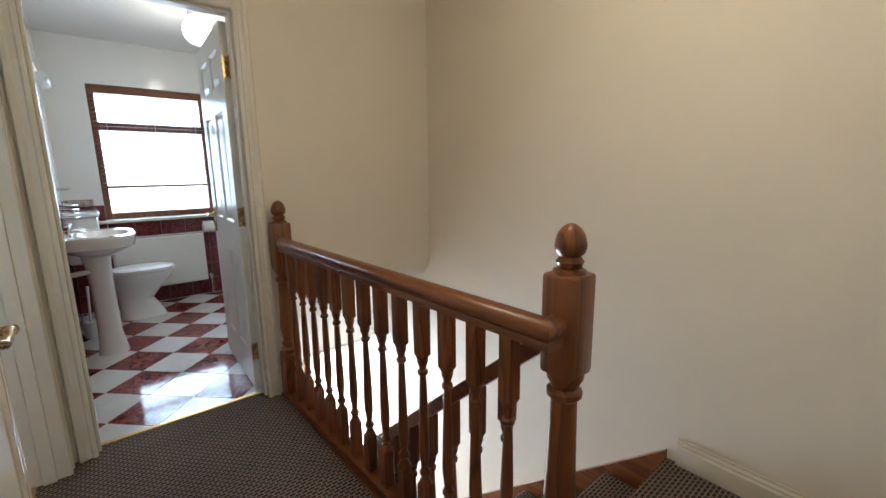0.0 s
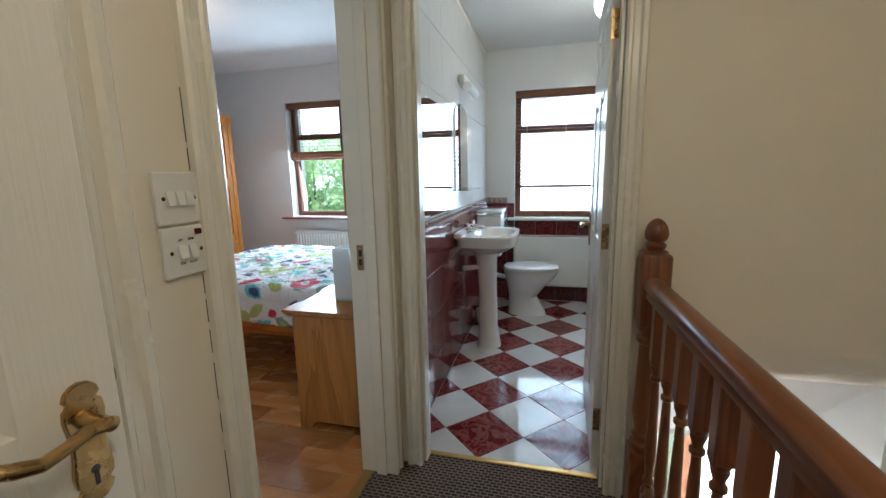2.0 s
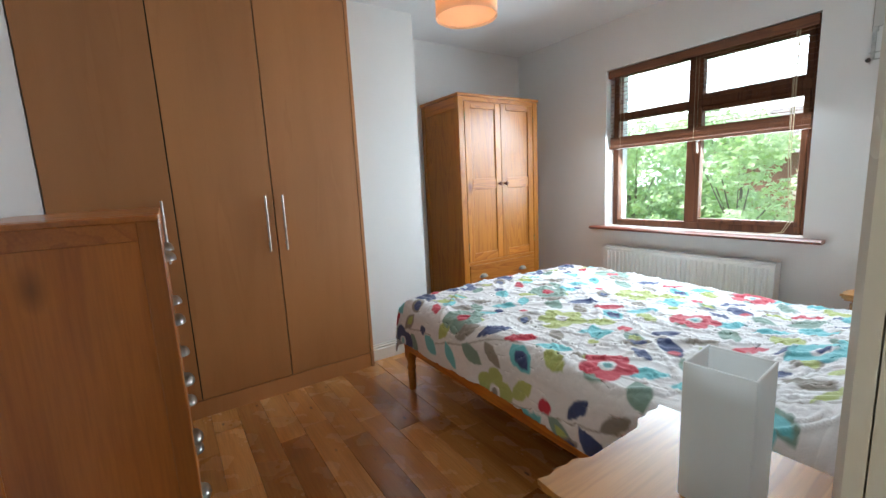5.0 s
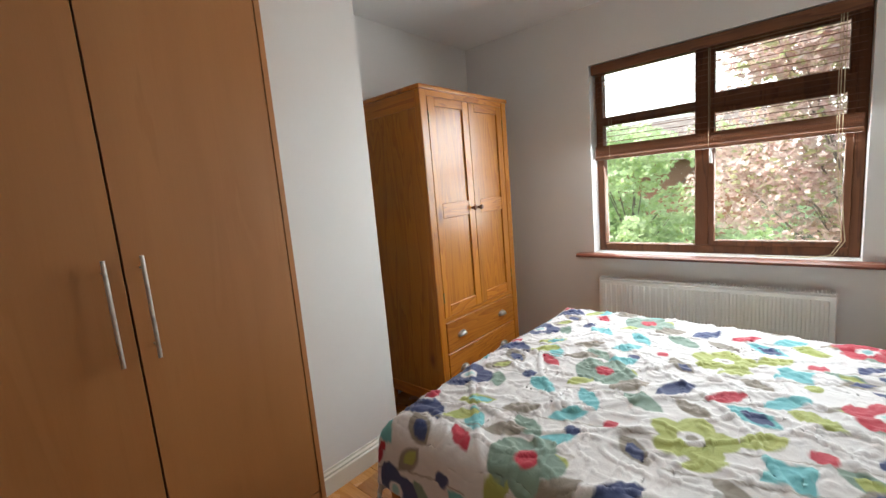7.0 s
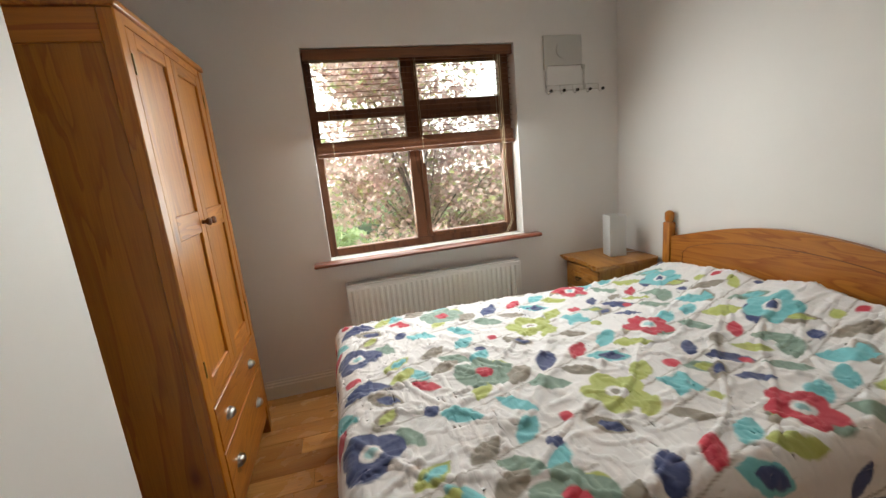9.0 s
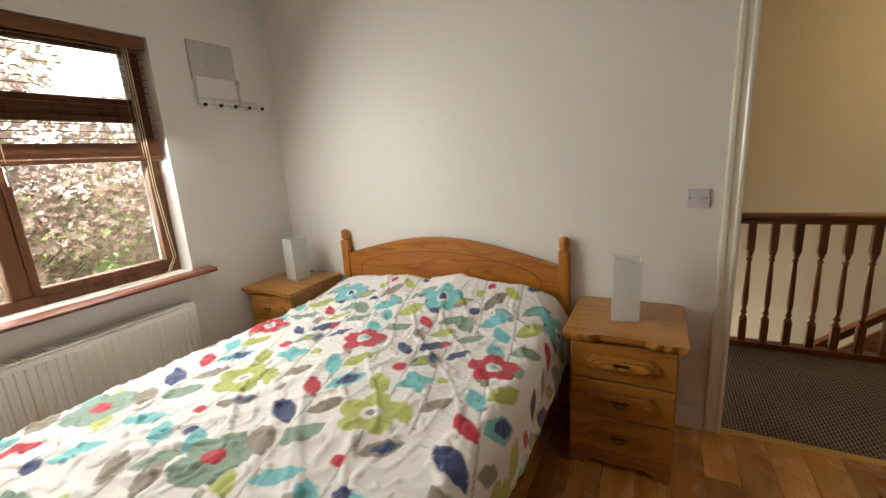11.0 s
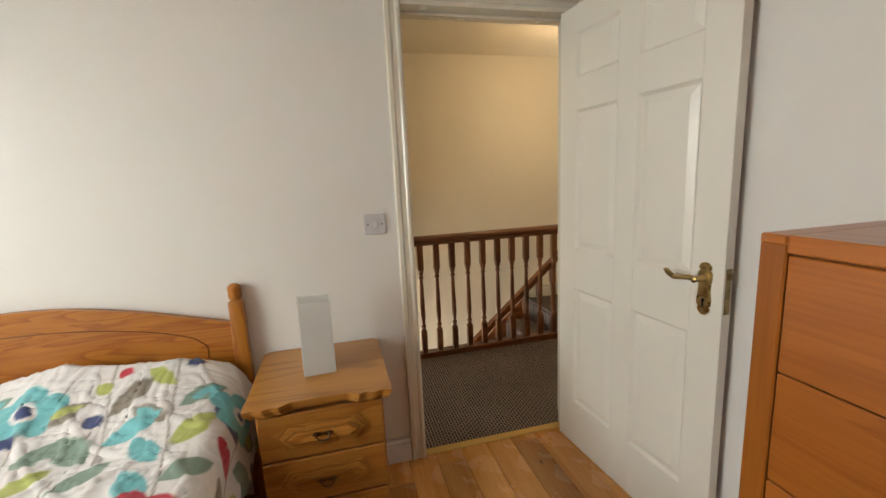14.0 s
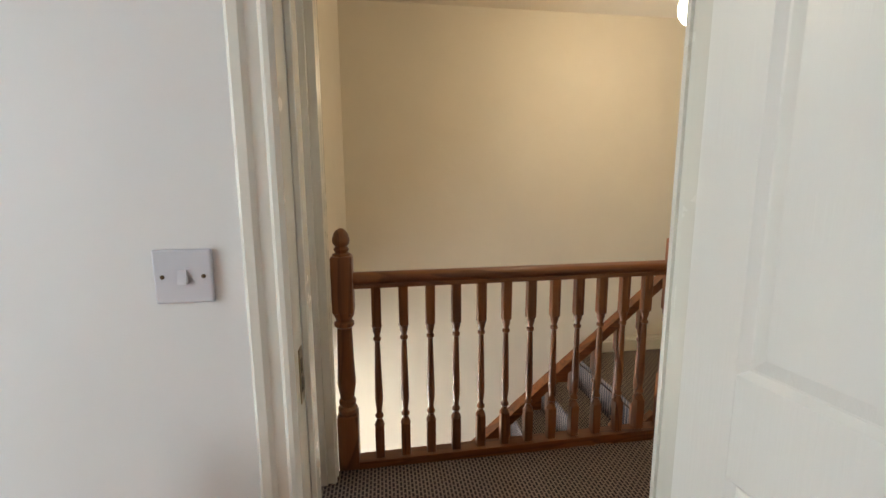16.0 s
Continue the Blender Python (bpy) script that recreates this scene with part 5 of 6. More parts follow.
def nightstand(y0, y1, label):
    t = thing("nightstand", label, "nightstand", (0, 0, 0), "nightstands beside the bed")
    xf, xb, top = -0.625, -0.182, 0.63
    for k, (ins, za, zb) in enumerate(((0.0, top - 0.013, top), (0.006, top - 0.024, top - 0.0135), (0.014, top - 0.034, top - 0.0245))):
        bm = bmesh.new()
        front = wavy_front(xf - 0.012 + ins, y0 + ins, y1 - ins)
        pts = [(xb, y0 + 0.02 + ins), (xb - 0.02, y0 + ins), (xf + 0.05, y0 + ins * 1.0), (xf + 0.02, y0 + ins - 0.004)] + front + [(xf + 0.02, y1 - ins + 0.004), (xf + 0.05, y1 - ins), (xb - 0.02, y1 - ins), (xb, y1 - 0.02 - ins)]
        prism(bm, pts, "z", za, zb)
        part("top" if k == 0 else "top_moulding", bm, OAKP_Y, t, "pine top with a scalloped moulded edge" if k == 0 else "")
    a, b_ = y0 + 0.028, y1 - 0.028
    for yy in (a, b_ - 0.018):
        bm = bmesh.new()
        prism(bm, [(xf + 0.012, 0.0), (xf + 0.062, 0.0), (xf + 0.075, 0.025), (xf + 0.10, 0.045), (xb - 0.10, 0.045), (xb - 0.075, 0.025), (xb - 0.06, 0.0), (xb, 0.0), (xb, top - 0.034), (xf + 0.012, top - 0.034)], "y", yy, yy + 0.018)
        part("side_panel", bm, OAKP_Z, t)
    part("back", boxed(xb - 0.012, xb - 0.004, a + 0.018, b_ - 0.018, 0.05, top - 0.034), OAKP_Z, t)
    part("carcass", boxed(xf + 0.032, xb - 0.013, a + 0.018, b_ - 0.018, 0.07, top - 0.036), SHADOW_GAP, t)
    bm = bmesh.new()
    yl, yr = a + 0.018, b_ - 0.018
    prism(bm, [(a, 0.0), (a + 0.06, 0.0), (a + 0.072, 0.022), (a + 0.10, 0.034), (a + 0.16, 0.028), ((a + b_) / 2, 0.026), (b_ - 0.16, 0.028), (b_ - 0.10, 0.034), (b_ - 0.072, 0.022), (b_ - 0.06, 0.0), (b_, 0.0), (b_, 0.085), (a, 0.085)], "x", xf + 0.006, xf + 0.020)
    part("apron", bm, OAKP_Y, t, "shaped apron")
    for k in range(3):
        z0 = 0.092 + k * 0.167
        z1 = z0 + 0.159
        dw = part("drawer", boxed(xf + 0.002, xf + 0.03, a + 0.004, b_ - 0.004, z0, z1, 0.003), OAKP_Y, t)
        yc, zc = (a + b_) / 2, (z0 + z1) / 2
        hw, hh = (b_ - a) / 2 - 0.055, 0.044
        for ins, dep in ((0.0, 0.005), (0.013, 0.011), (0.026, 0.017), (0.039, 0.022)):
            bm = bmesh.new()
            w_, h_ = hw - ins, hh - ins * 0.7
            ol = [(yc - w_, zc), (yc - w_ + 0.03, zc - h_), (yc - w_ * 0.4, zc - h_ * 0.85), (yc, zc - h_), (yc + w_ * 0.4, zc - h_ * 0.85), (yc + w_ - 0.03, zc - h_), (yc + w_, zc), (yc + w_ - 0.03, zc + h_), (yc + w_ * 0.4, zc + h_ * 0.85), (yc, zc + h_), (yc - w_ * 0.4, zc + h_ * 0.85), (yc - w_ + 0.03, zc + h_)]
            prism(bm, ol, "x", xf + 0.002 - dep, xf + 0.003)
            part("raised_field", bm, OAKP_Y, dw)
        bm = bmesh.new()
        for s in (-1, 1):
            lathe(bm, [(0.008, 0.0), (0.008, -0.004), (0.004, -0.006), (0.004, -0.012)], xf - 0.018, yc + s * 0.022, 10, "x", zc + 0.006)
        tube(bm, [(xf - 0.029, yc - 0.022, zc + 0.006), (xf - 0.031, yc - 0.014, zc - 0.008), (xf - 0.031, yc, zc - 0.013), (xf - 0.031, yc + 0.014, zc - 0.008), (xf - 0.029, yc + 0.022, zc + 0.006)], 0.003, 6)
        prism(bm, [(yc - 0.034, zc + 0.006), (yc - 0.02, zc + 0.014), (yc, zc + 0.010), (yc + 0.02, zc + 0.014), (yc + 0.034, zc + 0.006), (yc + 0.02, zc - 0.002), (yc, zc + 0.002), (yc - 0.02, zc - 0.002)], "x", xf - 0.0235, xf - 0.0195)
        part("drop_handle", bm, BRASS_DARK, dw, "dark brass drop handle", True)
    return t


nightstand(2.345, 2.805, "pale pine three-drawer nightstand beside the doorway")
nightstand(4.385, 4.815, "pale pine three-drawer nightstand in the corner by the window")


def table_lamp(x, y, z, rz, h):
    t = thing("table_lamp", "square frosted white glass table lamp on a nightstand", "table lamp", (x, y, z), "table lamps on the nightstands", rz)
    w, th = 0.056, 0.004
    bm = bmesh.new()
    for a in ((-w, w, -w, -w + th), (-w, w, w - th, w), (-w, -w + th, -w + th, w - th), (w - th, w, -w + th, w - th)):
        box(bm, a[0], a[1], a[2], a[3], 0.004, h, 0.0012)
    part("shade", bm, LAMP_GLASS, t, "frosted white glass shade, open on top")
    part("base", boxed(-w + 0.004, w - 0.004, -w + 0.004, w - 0.004, 0, 0.012), PLASTIC, t)
    part("holder", lathe(bmesh.new(), [(0.018, 0.012), (0.018, 0.07), (0.012, 0.08)], 0, 0, 12), PLASTIC, t)
    part("flex", tube(bmesh.new(), [(w - 0.002, 0.02, 0.006), (w + 0.03, 0.024, 0.005), (w + 0.08, 0.020, 0.004), (0.175, 0.024, 0.004)], 0.003, 6), PLASTIC, t)
    return t


table_lamp(-0.412, 2.580, 0.63, 4, 0.27)
table_lamp(-0.365, 4.60, 0.63, -12, 0.275)

# ---- bed ----
bed = thing("bed", "pine double bed with arched headboard and turned posts", "bed")
BX0, BX1, BY0, BY1 = -2.265, -0.165, 2.886, 4.308
for y in (BY0, BY1):
    bm = bmesh.new()
    box(bm, -0.220, -0.168, y - 0.027, y + 0.027, 0.0, 0.868, 0.008, 2)
    lathe(bm, [(0.024, 0.864), (0.019, 0.872), (0.025, 0.882), (0.026, 0.895), (0.024, 0.905), (0.027, 0.915), (0.024, 0.928), (0.012, 0.937), (0.002, 0.939)], -0.194, y, 16)
    part("head_post", bm, PINE_Z, bed, "post with a turned cap", True)
    bm = bmesh.new()
    box(bm, BX0 + 0.01, BX0 + 0.065, y - 0.028 if y > 3 else y - 0.0, y + 0.028 if y > 3 else y + 0.055, 0.20, 0.37, 0.004)
    yy = y if y > 3 else y + 0.028
    lathe(bm, [(0.020, 0.0), (0.022, 0.02), (0.026, 0.11), (0.021, 0.125), (0.028, 0.135), (0.028, 0.15), (0.022, 0.16), (0.027, 0.19), (0.027, 0.21)], BX0 + 0.038, yy, 14)
    part("foot_leg", bm, PINE_Z, bed, "turned foot leg", True)
ye, yw = BY0 + 0.02, BY1 - 0.02
bm = bmesh.new()
arch = []
for k in range(33):
    u = k / 32
    z = 0.785 + 0.125 * math.sin(math.pi * u) ** 1.1
    arch.append((ye + (yw - ye) * u, z))
prism(bm, [(ye, 0.60), (yw, 0.60)] + arch[::-1], "x", -0.208, -0.180)
part("headboard", bm, PINE_Y, bed, "arched knotty pine headboard")
# groove drawn as a thin bead; its shade is put into the brown
bm = bmesh.new()
groove = []
for k in range(33):
    u = k / 32
    groove.append((-0.2085, ye + 0.10 + (yw - ye - 0.20) * u, 0.70 + 0.125 * math.sin(math.pi * min(max(u, 0.0), 1.0)) ** 0.55))
tube(bm, [(-0.2085, ye + 0.10, 0.62)] + groove + [(-0.2085, yw - 0.10, 0.62)], 0.0025, 6)
part("headboard_groove", bm, GROOVE_SHADE, bed, "dark brown bead standing for the shaded arched groove")
for y0, y1 in ((BY0 - 0.01, BY0 + 0.018), (BY1 - 0.018, BY1 + 0.01)):
    part("side_rail", boxed(BX0 + 0.03, -0.21, y0, y1, 0.26, 0.36, 0.004), PINE_X, bed)
part("foot_rail", boxed(BX0 + 0.012, BX0 + 0.036, BY0 + 0.05, BY1 - 0.03, 0.26, 0.36, 0.004), PINE_Y, bed)
bm = bmesh.new()
for k in range(12):
    x = -2.15 + k * 0.165
    box(bm, x, x + 0.08, BY0 + 0.02, BY1 - 0.02, 0.285, 0.303)
part("slat_base", bm, PINE_Y, bed)
solid("mattress", boxed(-2.235, -0.225, BY0 + 0.01, BY1 - 0.01, 0.304, 0.50, 0.04, 3), BEIGE_BED, "pale cloth mattress under the duvet", "mattress")

# ---- duvet with its printed pattern ----
C_WHITE, C_RED, C_NAVY, C_TEAL = (0.76, 0.745, 0.74), (0.50, 0.022, 0.05), (0.04, 0.06, 0.17), (0.16, 0.50, 0.54)
C_LIME, C_SAGE, C_TAUPE, C_PALE = (0.42, 0.47, 0.13), (0.21, 0.31, 0.25), (0.27, 0.235, 0.19), (0.30, 0.55, 0.57)
U0, U1, V0, V1 = -0.24, -2.215, BY0 - 0.005, BY1 + 0.01   # flat part: x from head to foot, y across
DROP_S, DROP_F, RAD = 0.235, 0.30, 0.085
STEP = 0.0055
nu = int((U0 - U1 + DROP_F) / STEP)
nv = int((V1 - V0 + 2 * DROP_S) / STEP)
uu = np.linspace(0, U0 - U1 + DROP_F, nu)[:, None] * np.ones((1, nv))      # from head to hem
vv = np.ones((nu, 1)) * np.linspace(-DROP_S, V1 - V0 + DROP_S, nv)[None, :]
DX, DY = U0 - uu, V0 + vv                                                   # places on the unfolded cloth


def fold(d):
    """How far a cloth reaches out and down, d past the edge."""
    a = np.clip(d / RAD, 0, math.pi / 2)
    rest = np.clip(d - RAD * math.pi / 2, 0, None)
    return np.where(d > 0, RAD * np.sin(a) + rest * 0.10, d), np.where(d > 0, RAD * (1 - np.cos(a)) + rest * 0.99, 0)


inner = RAD * 0.75
ou, du = fold(uu - (U0 - U1 - inner))
ol_, dl = fold(-(vv - inner))
orr, dr_ = fold(vv - (V1 - V0 - inner))
PXg = U0 - (U0 - U1 - inner) - ou
PYg = np.where(vv < (V1 - V0) / 2, V0 + inner - ol_, V1 - inner + orr)
drop = (du ** 4 + dl ** 4 + dr_ ** 4 + 1e-12) ** 0.25


def vnoise(x, y, scale, seed):
    """Smooth value noise on arrays."""
    rng = np.random.RandomState(seed)
    g = rng.rand(64, 64)
    x, y = x * scale + 100, y * scale + 100
    xi, yi = np.floor(x).astype(int), np.floor(y).astype(int)
    fx, fy = x - xi, y - yi
    fx, fy = fx * fx * (3 - 2 * fx), fy * fy * (3 - 2 * fy)
    a, b2, c, d = g[xi % 64, yi % 64], g[(xi + 1) % 64, yi % 64], g[xi % 64, (yi + 1) % 64], g[(xi + 1) % 64, (yi + 1) % 64]
    return (a * (1 - fx) + b2 * fx) * (1 - fy) + (c * (1 - fx) + d * fx) * fy - 0.5


wx, wy = DX + 0.10 * vnoise(DX, DY, 2.3, 1), DY + 0.10 * vnoise(DX, DY, 2.3, 2)
def ridge(s, q, sx, sy):
    """Thin raised folds along the zero lines of a noise."""
    return (1 - 2 * np.abs(vnoise(wx * sx, wy * sy, s, q))) ** 16


puff = 0.024 * vnoise(DX, DY, 2.2, 3) + 0.010 * vnoise(wx, wy, 5.5, 4)
dia, dib = wx * 0.80 + wy * 0.60, wx * -0.60 + wy * 0.80
long_fold = (1 - 2 * np.abs(vnoise(dia * 0.55, dib * 2.4, 3.6, 31))) ** 14 + (1 - 2 * np.abs(vnoise(dia * 2.2, dib * 0.6, 3.0, 33))) ** 14
crease = 0.0085 * long_fold + 0.0052 * (ridge(4.5, 5, 0.7, 1.7) + ridge(6.5, 6, 1.6, 0.7)) + 0.0070 * (ridge(10.0, 7, 0.8, 1.5) + ridge(12.0, 13, 1.5, 0.8)) + 0.0042 * ridge(22.0, 12, 1.0, 1.0) + 0.0015 * vnoise(wx, wy, 40, 8)
ym_ = (V0 + V1) / 2
along = np.where(DX > -0.31, np.clip((-0.20 - DX) / 0.11, 0, 1) ** 0.5, np.clip(1 - (-0.31 - DX) / 0.36, 0, 1) ** 1.3)
across = np.clip(1.12 - np.abs((DY - ym_) / 0.72) ** 6, 0, 1) * (1 - 0.22 * np.exp(-((DY - ym_) / 0.10) ** 2))
pillow = 0.095 * along * across * np.where(DY < ym_, 1.3, 1.0)
top_z = 0.565 + 0.02 * np.exp(-((DY - (V0 + V1) / 2) / 0.5) ** 2)
PZg = top_z + puff + crease + pillow - drop * 0.92
side = np.clip(drop / 0.12, 0, 1)
ripple = side * 0.020 * vnoise(DX, DY, 7.0, 9)
PXg = PXg - np.where(du > 0, ripple, 0)
PYg = PYg + np.where(dl > 0, -ripple, 0) + np.where(dr_ > 0, ripple, 0)
col = np.zeros((nu, nv, 3)) + np.array(C_WHITE)


def patch(cx, cy, r):
    """The part of the cloth within r of a point, as slices."""
    i0, i1 = np.searchsorted(-DX[:, 0], (-cx - r, -cx + r))
    j0, j1 = np.searchsorted(DY[0, :], (cy - r, cy + r))
    return slice(i0, i1), slice(j0, j1)


def dye(s, depth, c):
    """Blend a colour in where depth, in metres inside the outline, is over 0."""
    m = np.clip(depth / 0.006 + 0.5, 0, 1)[..., None]
    col[s] = col[s] * (1 - m) + np.array(c) * m


def leaf_print(cx, cy, a, b2, ang, c, half=None):
    s = patch(cx, cy, a * 1.15)
    x, y = DX[s] - cx, DY[s] - cy
    ca, sa = math.cos(ang), math.sin(ang)
    p, q = (x * ca + y * sa) / a, (-x * sa + y * ca) / b2
    dye(s, (np.where(np.abs(p) < 1.2, 1 - np.abs(p) ** 2.1, -1) - np.abs(q)) * b2, c)
    if half:
        p2, q2 = (p - 0.15) / 0.62, q / 0.62
        dye(s, (np.where(np.abs(p2) < 1.2, 1 - np.abs(p2) ** 2.1, -1) - np.abs(q2)) * b2 * 0.62, half)


def flower_print(cx, cy, r, c, heart, turn=0.0, petals=5):
    s = patch(cx, cy, r * 1.15)
    x, y = DX[s] - cx, DY[s] - cy
    rad, th = np.hypot(x, y), np.arctan2(y, x) + turn
    dye(s, r * (0.70 + 0.30 * np.abs(np.cos(th * petals / 2))) - rad, c)
    dye(s, r * 0.30 - rad, C_WHITE if heart != C_RED else C_RED)
    dye(s, r * 0.16 - rad, heart)


rp = random.Random(3)
PITCH = 0.61
ROWS_F = ((-0.480, 4.06, C_TEAL, C_NAVY, 0.105), (-0.945, 3.612, C_RED, C_PALE, 0.102), (-1.365, 3.875, C_LIME, C_TAUPE, 0.115), (-1.71, 3.555, C_SAGE, C_RED, 0.112), (-2.155, 3.268, C_NAVY, C_PALE, 0.105))
TINT = {"n": C_NAVY, "r": C_RED, "s": C_SAGE, "l": C_LIME, "t": C_TAUPE, "e": C_TEAL, "p": C_PALE}


def stem(sx, sy, length, lean, left, right):
    """A thin taupe stem from head to foot with a leaf on either side at every step; capitals are leaves in two colours."""
    for k in range(-4, 5):
        y0 = sy + k * PITCH
        t_ = (sx - DX) / length
        dye(np.s_[:], np.where((t_ > 0) & (t_ < 1), 0.0030 - np.abs(DY - (y0 + lean * t_ + 0.014 * np.sin(t_ * 5))), -1), C_TAUPE)
    for side_, leaves in ((1, left), (-1, right)):
        for i, ch in enumerate(leaves):
            if ch == ".":
                continue
            small = ch in "nrlp" and rp.random() < 0.32
            t_ = (i + 0.5 + 0.22 * side_) / len(leaves)
            a = rp.uniform(0.026, 0.034) if small else rp.uniform(0.062, 0.084)
            b2 = a * (rp.uniform(0.7, 0.9) if small else rp.uniform(0.40, 0.52))
            reach = a + 0.012
            ang = rp.uniform(0.45, 1.0)
            x = sx - t_ * length + math.cos(ang) * reach * 0.55
            y = sy + lean * t_ + side_ * math.sin(ang) * reach * 1.05
            two = TINT[rp.choice("nel")] if ch.isupper() else None
            for k in range(-4, 5):
                leaf_print(x, y + k * PITCH, a, b2, side_ * ang, TINT[ch.lower()], two)


stem(-0.12, 4.30, 0.80, -0.10, "rlTee", "rnSLs")
stem(-0.96, 4.22, 0.86, -0.24, "TerntL", "slEtse")
stem(-0.48, 4.04, 0.80, -0.16, "nrtnrl", "TslnSe")
stem(-1.32, 3.86, 0.92, -0.22, "sretLr", "lTnsen")
stem(-1.86, 4.00, 0.62, -0.10, "nTrl", "esLn")
stem(-0.20, 3.88, 0.50, -0.08, "plns", "Trte")
stem(-0.74, 3.86, 0.66, -0.14, "rTel", "snlt")
stem(-1.60, 4.24, 0.80, -0.10, "etLnr", "lsrTe")
for x, y, c, h, r in ROWS_F:
    for k in range(-3, 4):
        flower_print(x, y + k * PITCH, r, c, h, x * 3, 5 if c is not C_NAVY else 3)
col *= (1 + 0.05 * vnoise(DX, DY, 60, 21))[:, :, None]
me = bpy.data.meshes.new("duvet")
co = np.stack([PXg, PYg, PZg], -1).reshape(-1, 3)
idx = np.arange(nu * nv).reshape(nu, nv)
faces = np.stack([idx[:-1, :-1], idx[1:, :-1], idx[1:, 1:], idx[:-1, 1:]], -1).reshape(-1, 4)
me.from_pydata(co.tolist(), [], faces.tolist())
att = me.color_attributes.new("print", "FLOAT_COLOR", "POINT")
att.data.foreach_set("color", np.concatenate([col.reshape(-1, 3), np.ones((nu * nv, 1))], 1).astype(np.float32).ravel())
me.materials.append(DUVET)
me.shade_smooth()
duvet = tagged(new("duvet", me), "crumpled white cotton duvet printed with red, navy, teal and lime flowers", "duvet")
so = duvet.modifiers.new("thickness", "SOLIDIFY")
so.thickness, so.offset = 0.012, -1


def cushion(bm, cx, cy, cz, lx, ly, h, n=22):
    grid = {}
    for s in (1, -1):
        for i in range(n + 1):
            for j in range(n + 1):
                u, v = 2 * i / n - 1, 2 * j / n - 1
                e = max(0.0, (1 - abs(u) ** 3.2) * (1 - abs(v) ** 3.2)) ** 0.5
                edge = i in (0, n) or j in (0, n)
                key = (i, j, 0 if edge else s)
                if key not in grid:
                    w = 0.012 * math.sin(7 * u + 3 * v) * math.cos(5 * v)
                    grid[key] = bm.verts.new((cx + lx / 2 * u * (1 - 0.06 * v * v), cy + ly / 2 * v * (1 - 0.06 * u * u), cz + s * e * h / 2 + (w if s > 0 and not edge else 0)))
        for i in range(n):
            for j in range(n):
                f = []
                for a, b2 in ((i, j), (i + 1, j), (i + 1, j + 1), (i, j + 1)):
                    f.append(grid[(a, b2, 0 if a in (0, n) or b2 in (0, n) else s)])
                bm.faces.new(f if s > 0 else f[::-1])
    return bm


for y in (BY0 + 0.365, BY1 - 0.365):
    bm = cushion(bmesh.new(), -0.47, y, 0.535, 0.44, 0.66, 0.09)
    me = mesh_of(bm, "pillow", DUVET, True)
    att = me.color_attributes.new("print", "FLOAT_COLOR", "POINT")
    for v, d in zip(me.vertices, att.data):
        d.color = (*C_WHITE, 1)
    tagged(new("pillow", me), "white cotton pillow under the duvet", "pillow", "pillows on the bed")

# ---- bathroom fittings ----
def loft(bm, rings):
    """rings: lists of points with equal counts, closed loops; both ends capped."""
    vs = [[bm.verts.new(p) for p in r] for r in rings]
    n = len(vs[0])
    for a, b2 in zip(vs, vs[1:]):
        for k in range(n):
            bm.faces.new((a[k], a[(k + 1) % n], b2[(k + 1) % n], b2[k]))
    bm.faces.new(vs[0][::-1])
    bm.faces.new(vs[-1])
    bmesh.ops.recalc_face_normals(bm, faces=bm.faces)
    return bm


def oval(cx, cy, a, b2, z, n=28, back=None, power=2.4):
    pts = []
    for k in range(n):
        t_ = 2 * math.pi * k / n
        c, s = math.cos(t_), math.sin(t_)
        x = cx + a * math.copysign(abs(c) ** (2 / power), c)
        y = cy + b2 * math.copysign(abs(s) ** (2 / power), s)
        if back is not None:
            x = max(x, back)
        pts.append((x, y, z))
    return pts


basin = thing("pedestal_basin", "white ceramic pedestal basin with chrome taps", "basin")
bx, by = 0.165, 3.585
wb = WX1 + 0.010
bm = loft(bmesh.new(), [oval(bx, by, 0.08, 0.10, 0.70, back=wb), oval(bx, by, 0.16, 0.20, 0.735, back=wb), oval(bx, by, 0.205, 0.285, 0.775, back=wb, power=3.6), oval(bx, by, 0.215, 0.296, 0.840, back=wb, power=3.6), oval(bx, by, 0.211, 0.292, 0.848, back=wb, power=3.6),
                        oval(bx + 0.045, by, 0.140, 0.215, 0.847), oval(bx + 0.045, by, 0.128, 0.20, 0.828), oval(bx + 0.045, by, 0.10, 0.15, 0.765), oval(bx + 0.045, by, 0.04, 0.06, 0.745)])
part("bowl", bm, CERAMIC, basin, "", True)
part("splash_ledge", boxed(wb, 0.028, by - 0.285, by + 0.285, 0.835, 0.872, 0.010, 2), CERAMIC, basin, "", True)
bm = loft(bmesh.new(), [oval(0.165, by + 0.03, 0.090, 0.088, 0.0, back=0.05), oval(0.165, by + 0.03, 0.082, 0.078, 0.04, back=0.05), oval(0.16, by + 0.03, 0.068, 0.066, 0.16, back=0.06), oval(0.155, by + 0.02, 0.066, 0.064, 0.50, back=0.06), oval(0.15, by + 0.01, 0.075, 0.078, 0.66, back=0.05), oval(0.15, by, 0.09, 0.11, 0.72, back=0.05)])
part("pedestal", bm, CERAMIC, basin, "", True)
for y in (by - 0.10, by + 0.10):
    bm = bmesh.new()
    lathe(bm, [(0.020, 0.842), (0.018, 0.85), (0.013, 0.858), (0.013, 0.885), (0.020, 0.892), (0.021, 0.912), (0.014, 0.918), (0.004, 0.92)], 0.035, y, 14)
    tube(bm, [(0.035, y, 0.872), (0.07, y, 0.878), (0.11, y, 0.872), (0.118, y, 0.862)], [0.010, 0.0095, 0.009, 0.009], 10)
    part("tap", bm, CHROME, basin, "chrome pillar tap", True)
